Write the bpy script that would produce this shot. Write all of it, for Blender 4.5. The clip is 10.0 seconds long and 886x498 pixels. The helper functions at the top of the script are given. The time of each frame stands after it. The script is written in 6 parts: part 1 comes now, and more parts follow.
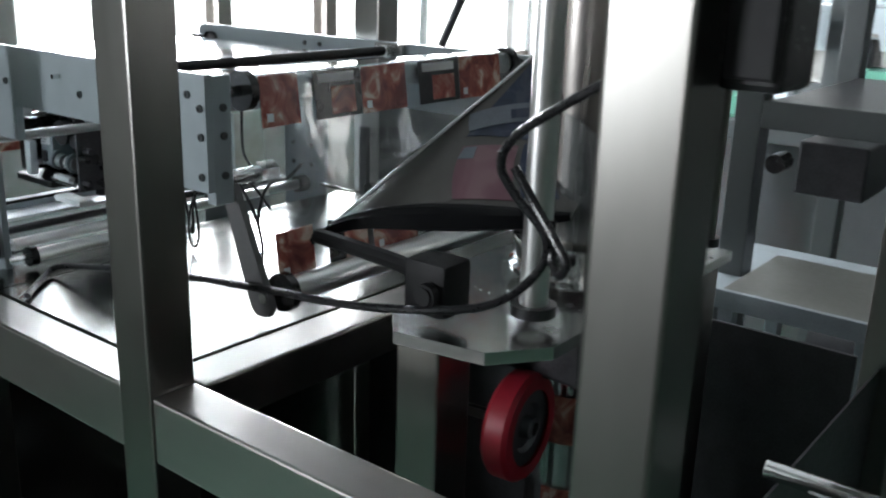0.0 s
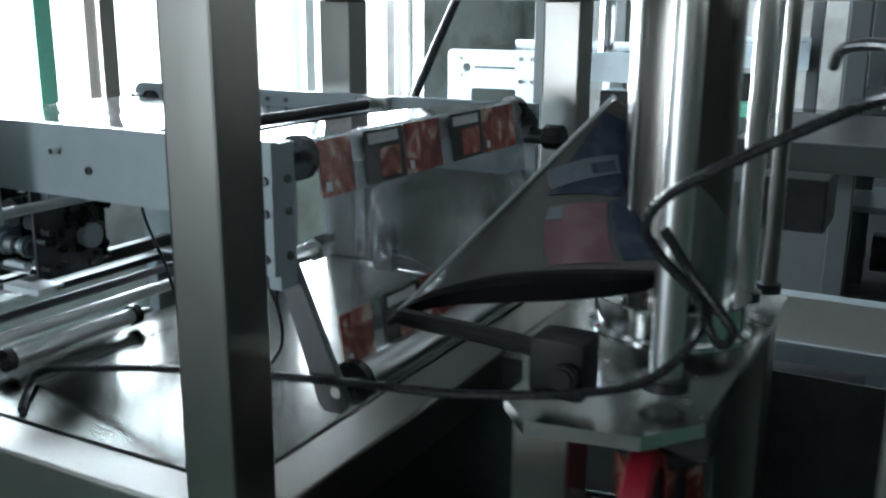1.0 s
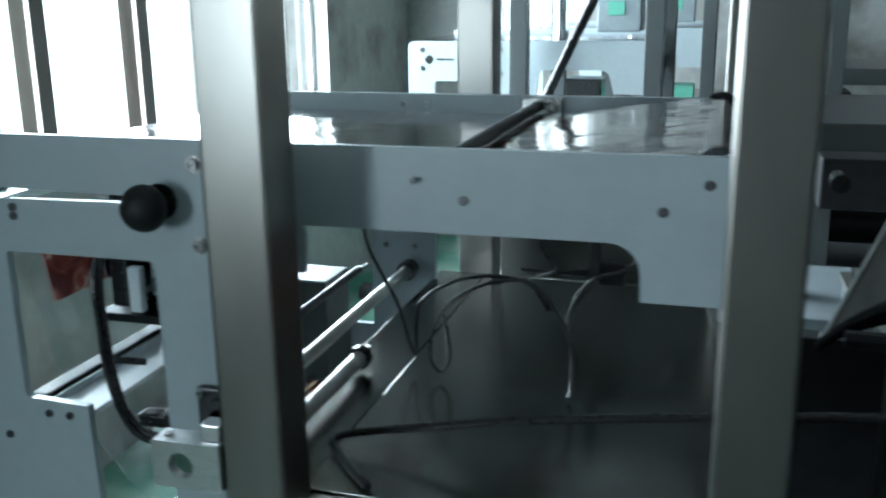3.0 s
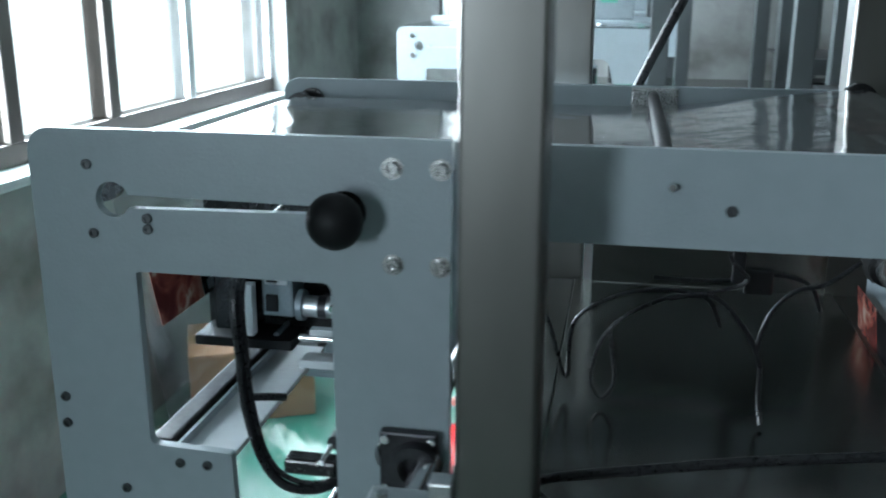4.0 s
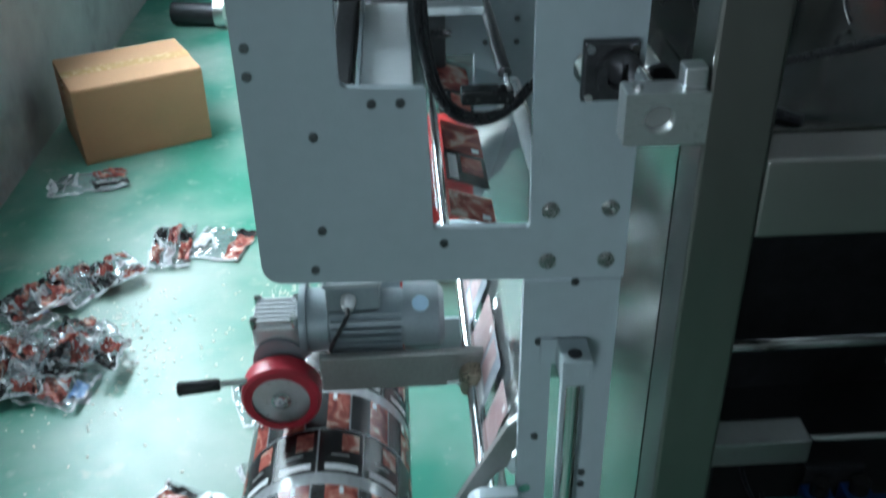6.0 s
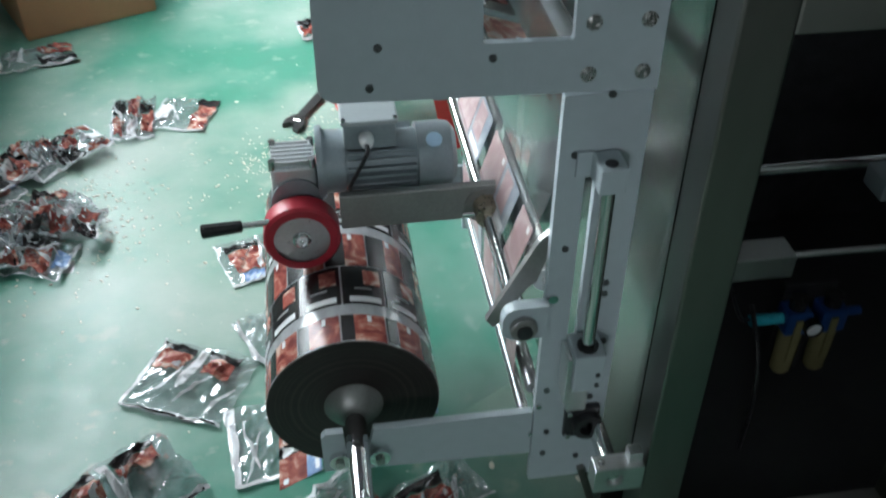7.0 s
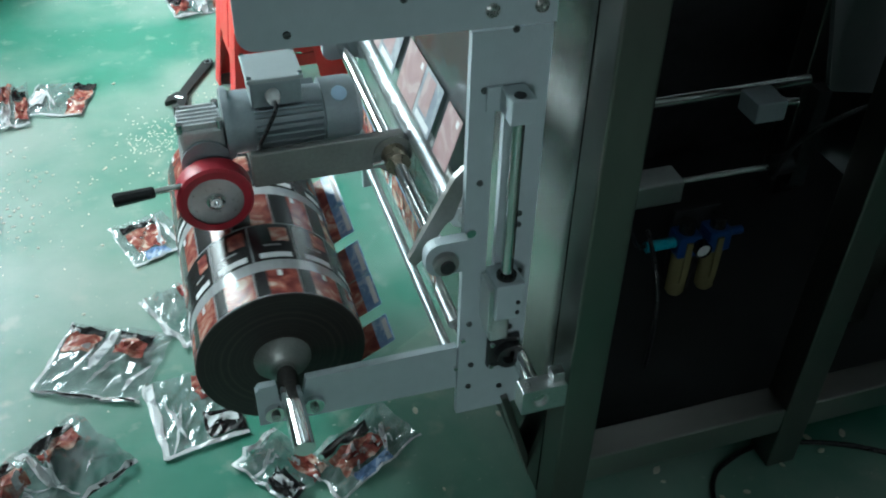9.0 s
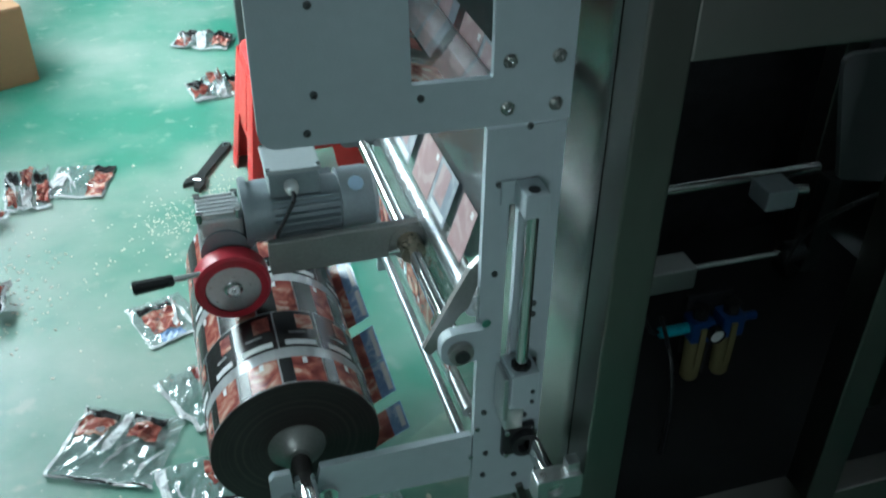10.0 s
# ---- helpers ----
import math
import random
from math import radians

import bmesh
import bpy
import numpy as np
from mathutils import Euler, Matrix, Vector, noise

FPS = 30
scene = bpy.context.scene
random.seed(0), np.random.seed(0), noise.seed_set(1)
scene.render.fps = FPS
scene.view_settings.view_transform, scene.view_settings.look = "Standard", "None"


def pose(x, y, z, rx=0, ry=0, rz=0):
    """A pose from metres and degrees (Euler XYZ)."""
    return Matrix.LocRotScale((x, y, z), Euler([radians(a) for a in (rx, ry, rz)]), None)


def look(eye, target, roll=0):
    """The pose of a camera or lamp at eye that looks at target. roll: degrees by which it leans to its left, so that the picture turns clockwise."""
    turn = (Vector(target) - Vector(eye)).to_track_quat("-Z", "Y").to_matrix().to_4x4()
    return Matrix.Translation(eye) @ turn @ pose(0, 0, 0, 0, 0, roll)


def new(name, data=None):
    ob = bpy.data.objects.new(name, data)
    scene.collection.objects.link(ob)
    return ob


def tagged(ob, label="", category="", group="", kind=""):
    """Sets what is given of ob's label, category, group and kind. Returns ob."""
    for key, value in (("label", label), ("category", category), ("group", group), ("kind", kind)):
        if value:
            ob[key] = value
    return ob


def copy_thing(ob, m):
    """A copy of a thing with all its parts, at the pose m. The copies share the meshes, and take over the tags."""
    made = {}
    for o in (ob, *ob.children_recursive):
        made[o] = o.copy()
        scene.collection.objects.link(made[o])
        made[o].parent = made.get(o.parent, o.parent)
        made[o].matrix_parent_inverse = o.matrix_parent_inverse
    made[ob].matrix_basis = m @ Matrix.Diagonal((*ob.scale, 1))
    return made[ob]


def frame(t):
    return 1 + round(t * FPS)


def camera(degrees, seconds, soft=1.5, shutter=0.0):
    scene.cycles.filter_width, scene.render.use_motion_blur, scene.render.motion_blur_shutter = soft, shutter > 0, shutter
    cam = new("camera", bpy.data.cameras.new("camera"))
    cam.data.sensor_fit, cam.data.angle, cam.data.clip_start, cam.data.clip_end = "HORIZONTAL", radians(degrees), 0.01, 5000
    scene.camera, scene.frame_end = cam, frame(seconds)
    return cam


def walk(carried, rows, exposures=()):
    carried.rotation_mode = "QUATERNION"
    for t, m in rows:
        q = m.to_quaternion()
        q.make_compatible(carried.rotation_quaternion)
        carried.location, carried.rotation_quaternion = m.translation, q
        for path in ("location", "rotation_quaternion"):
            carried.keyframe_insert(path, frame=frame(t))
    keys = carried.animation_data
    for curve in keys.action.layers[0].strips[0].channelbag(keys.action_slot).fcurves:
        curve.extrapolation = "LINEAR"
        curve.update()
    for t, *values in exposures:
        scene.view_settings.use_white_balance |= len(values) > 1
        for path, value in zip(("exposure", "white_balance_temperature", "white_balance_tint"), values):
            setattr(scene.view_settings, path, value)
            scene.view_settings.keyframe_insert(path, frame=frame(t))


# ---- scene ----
PATH = [
    (0, (1.365, 0.054, 1.58), (0.191, 1.566, 0.998), 1.8),
    (0.5, (1.227, -0.028, 1.601), (0.229, 1.608, 1.027), 0.8),
    (1, (1.077, 0.002, 1.575), (0.157, 1.71, 1.088), 0.4),
    (1.5, (0.918, 0.034, 1.599), (0.07, 1.782, 1.125), -1.3),
    (2, (0.802, 0.009, 1.592), (0.016, 1.776, 1.082), -0.8),
    (2.5, (0.604, -0.07, 1.586), (0.039, 1.777, 1.065), -2.0),
    (3, (0.466, -0.118, 1.586), (-0.078, 1.737, 1.075), -0.7),
    (3.2, (0.409, -0.109, 1.58), (-0.146, 1.745, 1.075), -0.7),
    (4.3, (0.018, -0.036, 1.576), (-0.166, 1.873, 1.007), -0.7),
    (4.5, (-0.076, -0.046, 1.581), (-0.128, 1.858, 0.97), -1.9),
    (5, (-0.219, -0.086, 1.575), (-0.078, 1.779, 0.866), -1.3),
    (5.5, (-0.243, -0.1, 1.527), (-0.083, 1.678, 0.624), -0.9),
    (6, (-0.225, -0.132, 1.492), (-0.154, 1.565, 0.436), -1.1),
    (7.5, (-0.462, -0.244, 1.446), (-0.101, 1.251, 0.166), 1.1),
    (8, (-0.478, -0.267, 1.444), (-0.006, 1.199, 0.169), 1.6),
    (8.5, (-0.459, -0.269, 1.441), (0.041, 1.183, 0.16), 1.4),
    (9, (-0.454, -0.268, 1.443), (0.02, 1.197, 0.167), 1.2),
    (9.5, (-0.456, -0.265, 1.454), (0.019, 1.239, 0.225), 0.8),
    (10, (-0.458, -0.263, 1.472), (0.018, 1.299, 0.316), 0.7),
]
cam = camera(50.2, 10.0, soft=2.0, shutter=0.5)
walk(cam, [(t, look(eye, target, roll)) for t, eye, target, roll in PATH],
     exposures=[(0, 0.8, 6650, 17), (1.0, 0.6, 6150, 10), (1.5, 0.35, 5950, 5), (2.4, 0.3, 5850, 4), (3.2, 0.42, 5900, 4), (4.5, 0.15, 5900, 9), (5.0, 0.7, 5300, 4), (5.5, 0.5, 5400, 3), (6.2, 0.2, 6050, 7), (7.5, 0.05, 6500, 13), (9.0, -0.05, 6150, 0), (10.0, -0.05, 6000, 0)])

# exposure and light
world = bpy.data.worlds.new("overcast_sky")
scene.world = world
world.use_nodes = True
wn = world.node_tree.nodes
sky = wn.new("ShaderNodeTexSky")
sky.sky_type = "NISHITA"
sky.sun_disc = False
sky.sun_elevation = radians(54)
sky.sun_rotation = radians(-79)
world.node_tree.links.new(sky.outputs[0], wn["Background"].inputs[0])
wn["Background"].inputs[1].default_value = 0.10

sun = new("sun", bpy.data.lights.new("sun", "SUN"))
sun.data.energy = 1.5
sun.data.angle = radians(20)
sun.data.color = (1.0, 0.97, 0.92)
sun.matrix_world = look((-4.2, 2.0, 6), (0, 1.2, 0))

# plan, metres
WALL_X = -1.55      # window wall
BACK_Y = 6.0
P_Y = 0.722         # front face of the unwinder plate
TABLE_Z = 1.11


def window_lamp(centre, towards, width, height, energy):
    lamp = new("window_light", bpy.data.lights.new("window_light", "AREA"))
    lamp.data.shape = "RECTANGLE"
    lamp.data.size, lamp.data.size_y = width, height
    lamp.data.energy = energy
    lamp.data.color = (0.86, 0.96, 1.0)
    c = Vector(centre)
    lamp.matrix_world = look(c, c + Vector(towards))
    return lamp


window_lamp((WALL_X - 0.10, 3.125, 1.73), (1, 0, 0), 2.95, 1.22, 270)
# Added lamp in an unseen window, brightens the faces of the front plates.
window_lamp((WALL_X - 0.10, -3.7, 1.73), (1, 0, 0), 1.7, 1.22, 170)

# ---- materials ----
MATS = {}


def mat(name, color=(0.5, 0.5, 0.5), rough=0.5, metal=0.0, vary=0.15, scale=8.0, bump=0.0, bscale=60.0, stretch=None, spec=0.5, coat=0.0, rvar=0.06):
    """A procedural surface: colour varied at two scales, roughness varied, fine relief."""
    if name in MATS:
        return MATS[name]
    m = bpy.data.materials.new(name)
    m.use_nodes = True
    nt = m.node_tree
    n, l = nt.nodes, nt.links
    b = n["Principled BSDF"]
    tc = n.new("ShaderNodeTexCoord")
    mp = n.new("ShaderNodeMapping")
    mp.inputs["Scale"].default_value = stretch or (1, 1, 1)
    l.new(tc.outputs["Object"], mp.inputs[0])
    big, fine = n.new("ShaderNodeTexNoise"), n.new("ShaderNodeTexNoise")
    big.inputs["Scale"].default_value, big.inputs["Detail"].default_value = scale, 5
    fine.inputs["Scale"].default_value, fine.inputs["Detail"].default_value = scale * 9, 4
    l.new(tc.outputs["Object"], big.inputs["Vector"])
    l.new(mp.outputs[0], fine.inputs["Vector"])
    add = n.new("ShaderNodeMath")
    add.operation = "ADD"
    l.new(big.outputs[0], add.inputs[0])
    l.new(fine.outputs[0], add.inputs[1])
    ramp = n.new("ShaderNodeMapRange")
    ramp.inputs[1].default_value, ramp.inputs[2].default_value = 0.6, 1.4
    ramp.inputs[3].default_value, ramp.inputs[4].default_value = 1 - vary, 1 + vary
    l.new(add.outputs[0], ramp.inputs[0])
    mix = n.new("ShaderNodeVectorMath")
    mix.operation = "SCALE"
    mix.inputs[0].default_value = color
    l.new(ramp.outputs[0], mix.inputs["Scale"])
    l.new(mix.outputs[0], b.inputs["Base Color"])
    rr = n.new("ShaderNodeMapRange")
    rr.inputs[1].default_value, rr.inputs[2].default_value = 0.3, 0.7
    rr.inputs[3].default_value, rr.inputs[4].default_value = max(0.02, rough - rvar), min(1, rough + rvar)
    l.new(fine.outputs[0], rr.inputs[0])
    l.new(rr.outputs[0], b.inputs["Roughness"])
    b.inputs["Metallic"].default_value = metal
    b.inputs["Specular IOR Level"].default_value = spec
    b.inputs["Coat Weight"].default_value = coat
    if bump:
        bn = n.new("ShaderNodeTexNoise")
        bn.inputs["Scale"].default_value, bn.inputs["Detail"].default_value = bscale, 4
        l.new(mp.outputs[0], bn.inputs["Vector"])
        bp = n.new("ShaderNodeBump")
        bp.inputs["Strength"].default_value, bp.inputs["Distance"].default_value = bump, 0.004
        l.new(bn.outputs[0], bp.inputs["Height"])
        l.new(bp.outputs[0], b.inputs["Normal"])
    MATS[name] = m
    return m


# Same steel as the rails; colour lowered to hold the uprights' shade.
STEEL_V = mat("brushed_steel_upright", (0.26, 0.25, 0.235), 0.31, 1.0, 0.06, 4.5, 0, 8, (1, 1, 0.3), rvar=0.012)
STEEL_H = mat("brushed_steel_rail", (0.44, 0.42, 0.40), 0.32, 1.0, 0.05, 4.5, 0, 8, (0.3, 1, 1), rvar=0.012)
SHEET = mat("steel_sheet", (0.22, 0.22, 0.205), 0.20, 1.0, 0.06, 4, 0.22, 2.5, (1, 1, 1), rvar=0.015)
CHROME = mat("polished_steel", (0.75, 0.75, 0.75), 0.10, 1.0, 0.05, 10)
BOLT = mat("bolt_steel", (0.45, 0.45, 0.44), 0.28, 1.0, 0.2, 60)
PAINT = mat("grey_blue_paint", (0.40, 0.46, 0.49), 0.38, 0.0, 0.05, 6, 0.10, 300)
ALU = mat("milled_aluminium", (0.70, 0.71, 0.71), 0.32, 1.0, 0.08, 12, 0.05, 80, (1, 30, 30))
BLACK = mat("black_rubber", (0.010, 0.010, 0.011), 0.55, 0.0, 0.3, 20, spec=0.3)
BLACKP = mat("black_plastic", (0.015, 0.015, 0.016), 0.22, 0.0, 0.2, 20)
CABLE = mat("black_cable_sheath", (0.012, 0.012, 0.014), 0.30, 0.0, 0.2, 30)
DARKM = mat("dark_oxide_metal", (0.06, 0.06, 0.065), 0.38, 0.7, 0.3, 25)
DULLROD = mat("dull_aluminium_rod", (0.36, 0.37, 0.37), 0.34, 1.0, 0.08, 12)
SATIN = mat("satin_steel_column", (0.72, 0.72, 0.71), 0.36, 1.0, 0.03, 6, rvar=0.02)
# Grey paint darkened so that the machines behind look dimly lit.
MGREY = mat("dimmed_grey_paint", (0.06, 0.068, 0.07), 0.4, 0.0, 0.08, 6)
REDP = mat("red_plastic", (0.62, 0.03, 0.03), 0.35, 0.0, 0.08, 6)
REDR = mat("red_polyurethane", (0.38, 0.018, 0.035), 0.42, 0.0, 0.12, 15)
MOTORG = mat("grey_cast_aluminium", (0.27, 0.31, 0.33), 0.42, 0.35, 0.12, 25, 0.15, 150)
WHITEP = mat("white_paint", (0.75, 0.77, 0.78), 0.45, 0.0, 0.05, 8)
CARD = mat("cardboard", (0.42, 0.235, 0.125), 0.8, 0.0, 0.10, 6, 0.15, 90, (1, 1, 12))
TAPE = mat("packing_tape", (0.50, 0.33, 0.16), 0.25, 0.0, 0.08, 6)
CURTAIN = mat("green_window_frame", (0.12, 0.38, 0.28), 0.5, 0.0, 0.1, 6)
FRAMED = mat("window_frame_bronze", (0.10, 0.085, 0.075), 0.4, 0.5, 0.15, 12)
FRAMEW = mat("window_frame_aluminium", (0.62, 0.64, 0.64), 0.4, 0.4, 0.1, 12)
CEIL = mat("ceiling_paint", (0.30, 0.31, 0.31), 0.8, 0.0, 0.08, 2)
BLUE = mat("blue_anodised", (0.012, 0.06, 0.22), 0.35, 0.3, 0.1, 20)
TEAL = mat("teal_fitting", (0.02, 0.35, 0.45), 0.3, 0.0, 0.1, 20)
BOWL = mat("clear_bowl_plastic", (0.20, 0.18, 0.09), 0.2, 0.0, 0.1, 20)


def wall_material():
    """Old white plaster: greyish, stained and scuffed low down in uneven patches."""
    m = mat("old_plaster", (0.36, 0.365, 0.355), 0.85, 0.0, 0.14, 1.6, 0.25, 25)
    nt = m.node_tree
    n, l = nt.nodes, nt.links
    b = n["Principled BSDF"]
    src = b.inputs["Base Color"].links[0].from_socket
    tc = n.new("ShaderNodeTexCoord")
    stain = n.new("ShaderNodeTexNoise")
    stain.inputs["Scale"].default_value, stain.inputs["Detail"].default_value = 3.0, 7
    l.new(tc.outputs["Object"], stain.inputs["Vector"])
    r = n.new("ShaderNodeMapRange")
    r.inputs[1].default_value, r.inputs[2].default_value = 0.47, 0.70
    r.inputs[3].default_value, r.inputs[4].default_value = 0.0, 0.75
    l.new(stain.outputs[0], r.inputs[0])
    mx = n.new("ShaderNodeMix")
    mx.data_type = "RGBA"
    l.new(r.outputs[0], mx.inputs["Factor"])
    l.new(src, mx.inputs["A"])
    mx.inputs["B"].default_value = (0.11, 0.10, 0.09, 1)
    l.new(mx.outputs["Result"], b.inputs["Base Color"])
    return m


def floor_material():
    """Green epoxy floor, worn pale in patches, dusty and lightly scratched."""
    m = mat("green_epoxy_floor", (0.05, 0.24, 0.165), 0.34, 0.0, 0.10, 2.2, 0.06, 30)
    nt = m.node_tree
    n, l = nt.nodes, nt.links
    b = n["Principled BSDF"]
    src = b.inputs["Base Color"].links[0].from_socket
    tc = n.new("ShaderNodeTexCoord")
    last = src
    for sc, lo, hi, amount, col in ((1.7, 0.40, 0.64, 0.75, (0.40, 0.45, 0.40, 1)), (14, 0.60, 0.72, 0.45, (0.42, 0.44, 0.38, 1)), (70, 0.68, 0.75, 0.7, (0.62, 0.62, 0.55, 1))):
        t = n.new("ShaderNodeTexNoise")
        t.inputs["Scale"].default_value, t.inputs["Detail"].default_value = sc, 6
        l.new(tc.outputs["Object"], t.inputs["Vector"])
        r = n.new("ShaderNodeMapRange")
        r.inputs[1].default_value, r.inputs[2].default_value = lo, hi
        r.inputs[3].default_value, r.inputs[4].default_value = 0.0, amount
        l.new(t.outputs[0], r.inputs[0])
        mx = n.new("ShaderNodeMix")
        mx.data_type = "RGBA"
        l.new(r.outputs[0], mx.inputs["Factor"])
        l.new(last, mx.inputs["A"])
        mx.inputs["B"].default_value = col
        last = mx.outputs["Result"]
    l.new(last, b.inputs["Base Color"])
    return m


def film_material(name, tint=(0.93, 0.95, 0.96), gloss=0.25, rough=0.08, milk=0.0, wrinkle=0.25, power=4.0):
    """Clear packaging film: see-through with a glossy wrinkled surface."""
    m = bpy.data.materials.new(name)
    m.use_nodes = True
    nt = m.node_tree
    n, l = nt.nodes, nt.links
    n.remove(n["Principled BSDF"])
    out = n["Material Output"]
    tr = n.new("ShaderNodeBsdfTransparent")
    tr.inputs[0].default_value = (*tint, 1)
    gl = n.new("ShaderNodeBsdfGlossy")
    gl.inputs["Roughness"].default_value = rough
    df = n.new("ShaderNodeBsdfDiffuse")
    df.inputs[0].default_value = (0.75, 0.77, 0.78, 1)
    tc = n.new("ShaderNodeTexCoord")
    no = n.new("ShaderNodeTexNoise")
    no.inputs["Scale"].default_value, no.inputs["Detail"].default_value = 9, 3
    l.new(tc.outputs["Object"], no.inputs["Vector"])
    bp = n.new("ShaderNodeBump")
    bp.inputs["Strength"].default_value, bp.inputs["Distance"].default_value = wrinkle, 0.01
    l.new(no.outputs[0], bp.inputs["Height"])
    l.new(bp.outputs[0], gl.inputs["Normal"])
    fw = n.new("ShaderNodeLayerWeight")
    fw.inputs["Blend"].default_value = 0.5
    fr = n.new("ShaderNodeMath")
    fr.operation = "POWER"
    fr.inputs[1].default_value = power
    l.new(fw.outputs["Facing"], fr.inputs[0])
    ad = n.new("ShaderNodeMath")
    ad.operation = "ADD"
    ad.use_clamp = True
    ad.inputs[1].default_value = gloss
    l.new(fr.outputs[0], ad.inputs[0])
    m0 = n.new("ShaderNodeMixShader")
    m0.inputs[0].default_value = milk
    l.new(tr.outputs[0], m0.inputs[1])
    l.new(df.outputs[0], m0.inputs[2])
    m1 = n.new("ShaderNodeMixShader")
    l.new(ad.outputs[0], m1.inputs[0])
    l.new(m0.outputs[0], m1.inputs[1])
    l.new(gl.outputs[0], m1.inputs[2])
    l.new(m1.outputs[0], out.inputs[0])
    return m


FILM = film_material("clear_film", gloss=0.05, milk=0.05)
FILM_T = film_material("thin_clear_film", gloss=0.0, milk=0.02, rough=0.15, wrinkle=0.1, power=9.0)
POUCHF = film_material("crumpled_pouch_film", gloss=0.10, milk=0.09, rough=0.11, wrinkle=0.35)
# Milky white film for sealed edges and for the painted glints on creases.
SEAL_GLINT = film_material("white_seal_glint_film", gloss=0.12, milk=0.85, rough=0.18, wrinkle=0.3)
FILM_M = film_material("clear_film_layers", tint=(0.85, 0.87, 0.88), gloss=0.10, milk=0.05)
GLASS = film_material("window_glass", tint=(0.97, 0.98, 0.98), gloss=0.02, rough=0.02, wrinkle=0.0)


def print_material(name, base, spots, spot_scale, gloss=0.25):
    """Printed film: flat ink with soft-edged blotches like a food photograph."""
    m = bpy.data.materials.new(name)
    m.use_nodes = True
    nt = m.node_tree
    n, l = nt.nodes, nt.links
    b = n["Principled BSDF"]
    b.inputs["Roughness"].default_value = gloss
    tc = n.new("ShaderNodeTexCoord")
    oi = n.new("ShaderNodeObjectInfo")
    ad = n.new("ShaderNodeVectorMath")
    ad.operation = "ADD"
    sc = n.new("ShaderNodeVectorMath")
    sc.operation = "SCALE"
    sc.inputs[0].default_value = (7, 5, 3)
    l.new(oi.outputs["Random"], sc.inputs["Scale"])
    l.new(tc.outputs["Object"], ad.inputs[0])
    l.new(sc.outputs[0], ad.inputs[1])
    t = n.new("ShaderNodeTexNoise")
    t.inputs["Scale"].default_value, t.inputs["Detail"].default_value, t.inputs["Distortion"].default_value = spot_scale, 3, 1.2
    l.new(ad.outputs[0], t.inputs["Vector"])
    r = n.new("ShaderNodeValToRGB")
    e = r.color_ramp.elements
    e[0].position, e[0].color = 0.36, (*base, 1)
    e[1].position, e[1].color = 0.50, (*spots[0], 1)
    for k, c in enumerate(spots[1:]):
        x = e.new(0.58 + 0.07 * k)
        x.color = (*c, 1)
    l.new(t.outputs[0], r.inputs[0])
    l.new(r.outputs[0], b.inputs["Base Color"])
    MATS[name] = m
    return m


MEAT = print_material("printed_meat_photo", (0.15, 0.030, 0.028), [(0.32, 0.085, 0.065), (0.46, 0.20, 0.15), (0.62, 0.45, 0.37)], 24)
INK = print_material("printed_black_ink", (0.010, 0.010, 0.012), [(0.014, 0.013, 0.014), (0.02, 0.018, 0.018)], 40)
BACKP = print_material("printed_back_blue", (0.022, 0.032, 0.06), [(0.03, 0.045, 0.085), (0.06, 0.075, 0.11)], 30, 0.4)
PINKB = print_material("printed_back_pink", (0.15, 0.065, 0.085), [(0.18, 0.085, 0.105), (0.21, 0.12, 0.135)], 12, 0.4)
FADED_PINK = print_material("faded_pink_print", (0.34, 0.22, 0.22), [(0.38, 0.26, 0.26), (0.44, 0.34, 0.34)], 16, 0.4)
FADED_BLUE = print_material("faded_blue_print", (0.20, 0.23, 0.27), [(0.26, 0.29, 0.33), (0.36, 0.39, 0.42)], 16, 0.4)
PAPER = mat("printed_white_panel", (0.70, 0.71, 0.72), 0.4, 0.0, 0.06, 30)
BLUEP = print_material("printed_pale_blue", (0.16, 0.26, 0.48), [(0.22, 0.34, 0.56), (0.42, 0.52, 0.68)], 30)
WALLM = wall_material()
FLOORM = floor_material()


def glow(name, color, strength):
    m = bpy.data.materials.new(name)
    m.use_nodes = True
    nt = m.node_tree
    nt.nodes.remove(nt.nodes["Principled BSDF"])
    em = nt.nodes.new("ShaderNodeEmission")
    em.inputs[0].default_value, em.inputs[1].default_value = (*color, 1), strength
    nt.links.new(em.outputs[0], nt.nodes["Material Output"].inputs[0])
    return m


OUTSIDE = glow("bright_overcast_outside", (0.93, 1.0, 0.98), 2.1)

# ---- mesh helpers ----


def done(bm, name, material, smooth=False):
    me = bpy.data.meshes.new(name)
    bmesh.ops.recalc_face_normals(bm, faces=bm.faces)
    bm.to_mesh(me)
    bm.free()
    me.materials.append(material)
    if smooth:
        for p in me.polygons:
            p.use_smooth = True
        me.set_sharp_from_angle(angle=radians(35))
    return me


def part(name, bm, material, parent=None, label="", smooth=False):
    ob = new(name, done(bm, name, material, smooth))
    if parent is not None:
        ob.parent = parent
    if label:
        ob["label"] = label
    return ob


def thing(name, label, category, at=None, group="", kind=""):
    ob = new(name)
    ob.empty_display_size = 0.02
    if at is not None:
        ob.matrix_world = at
    return tagged(ob, label, category, group, kind)


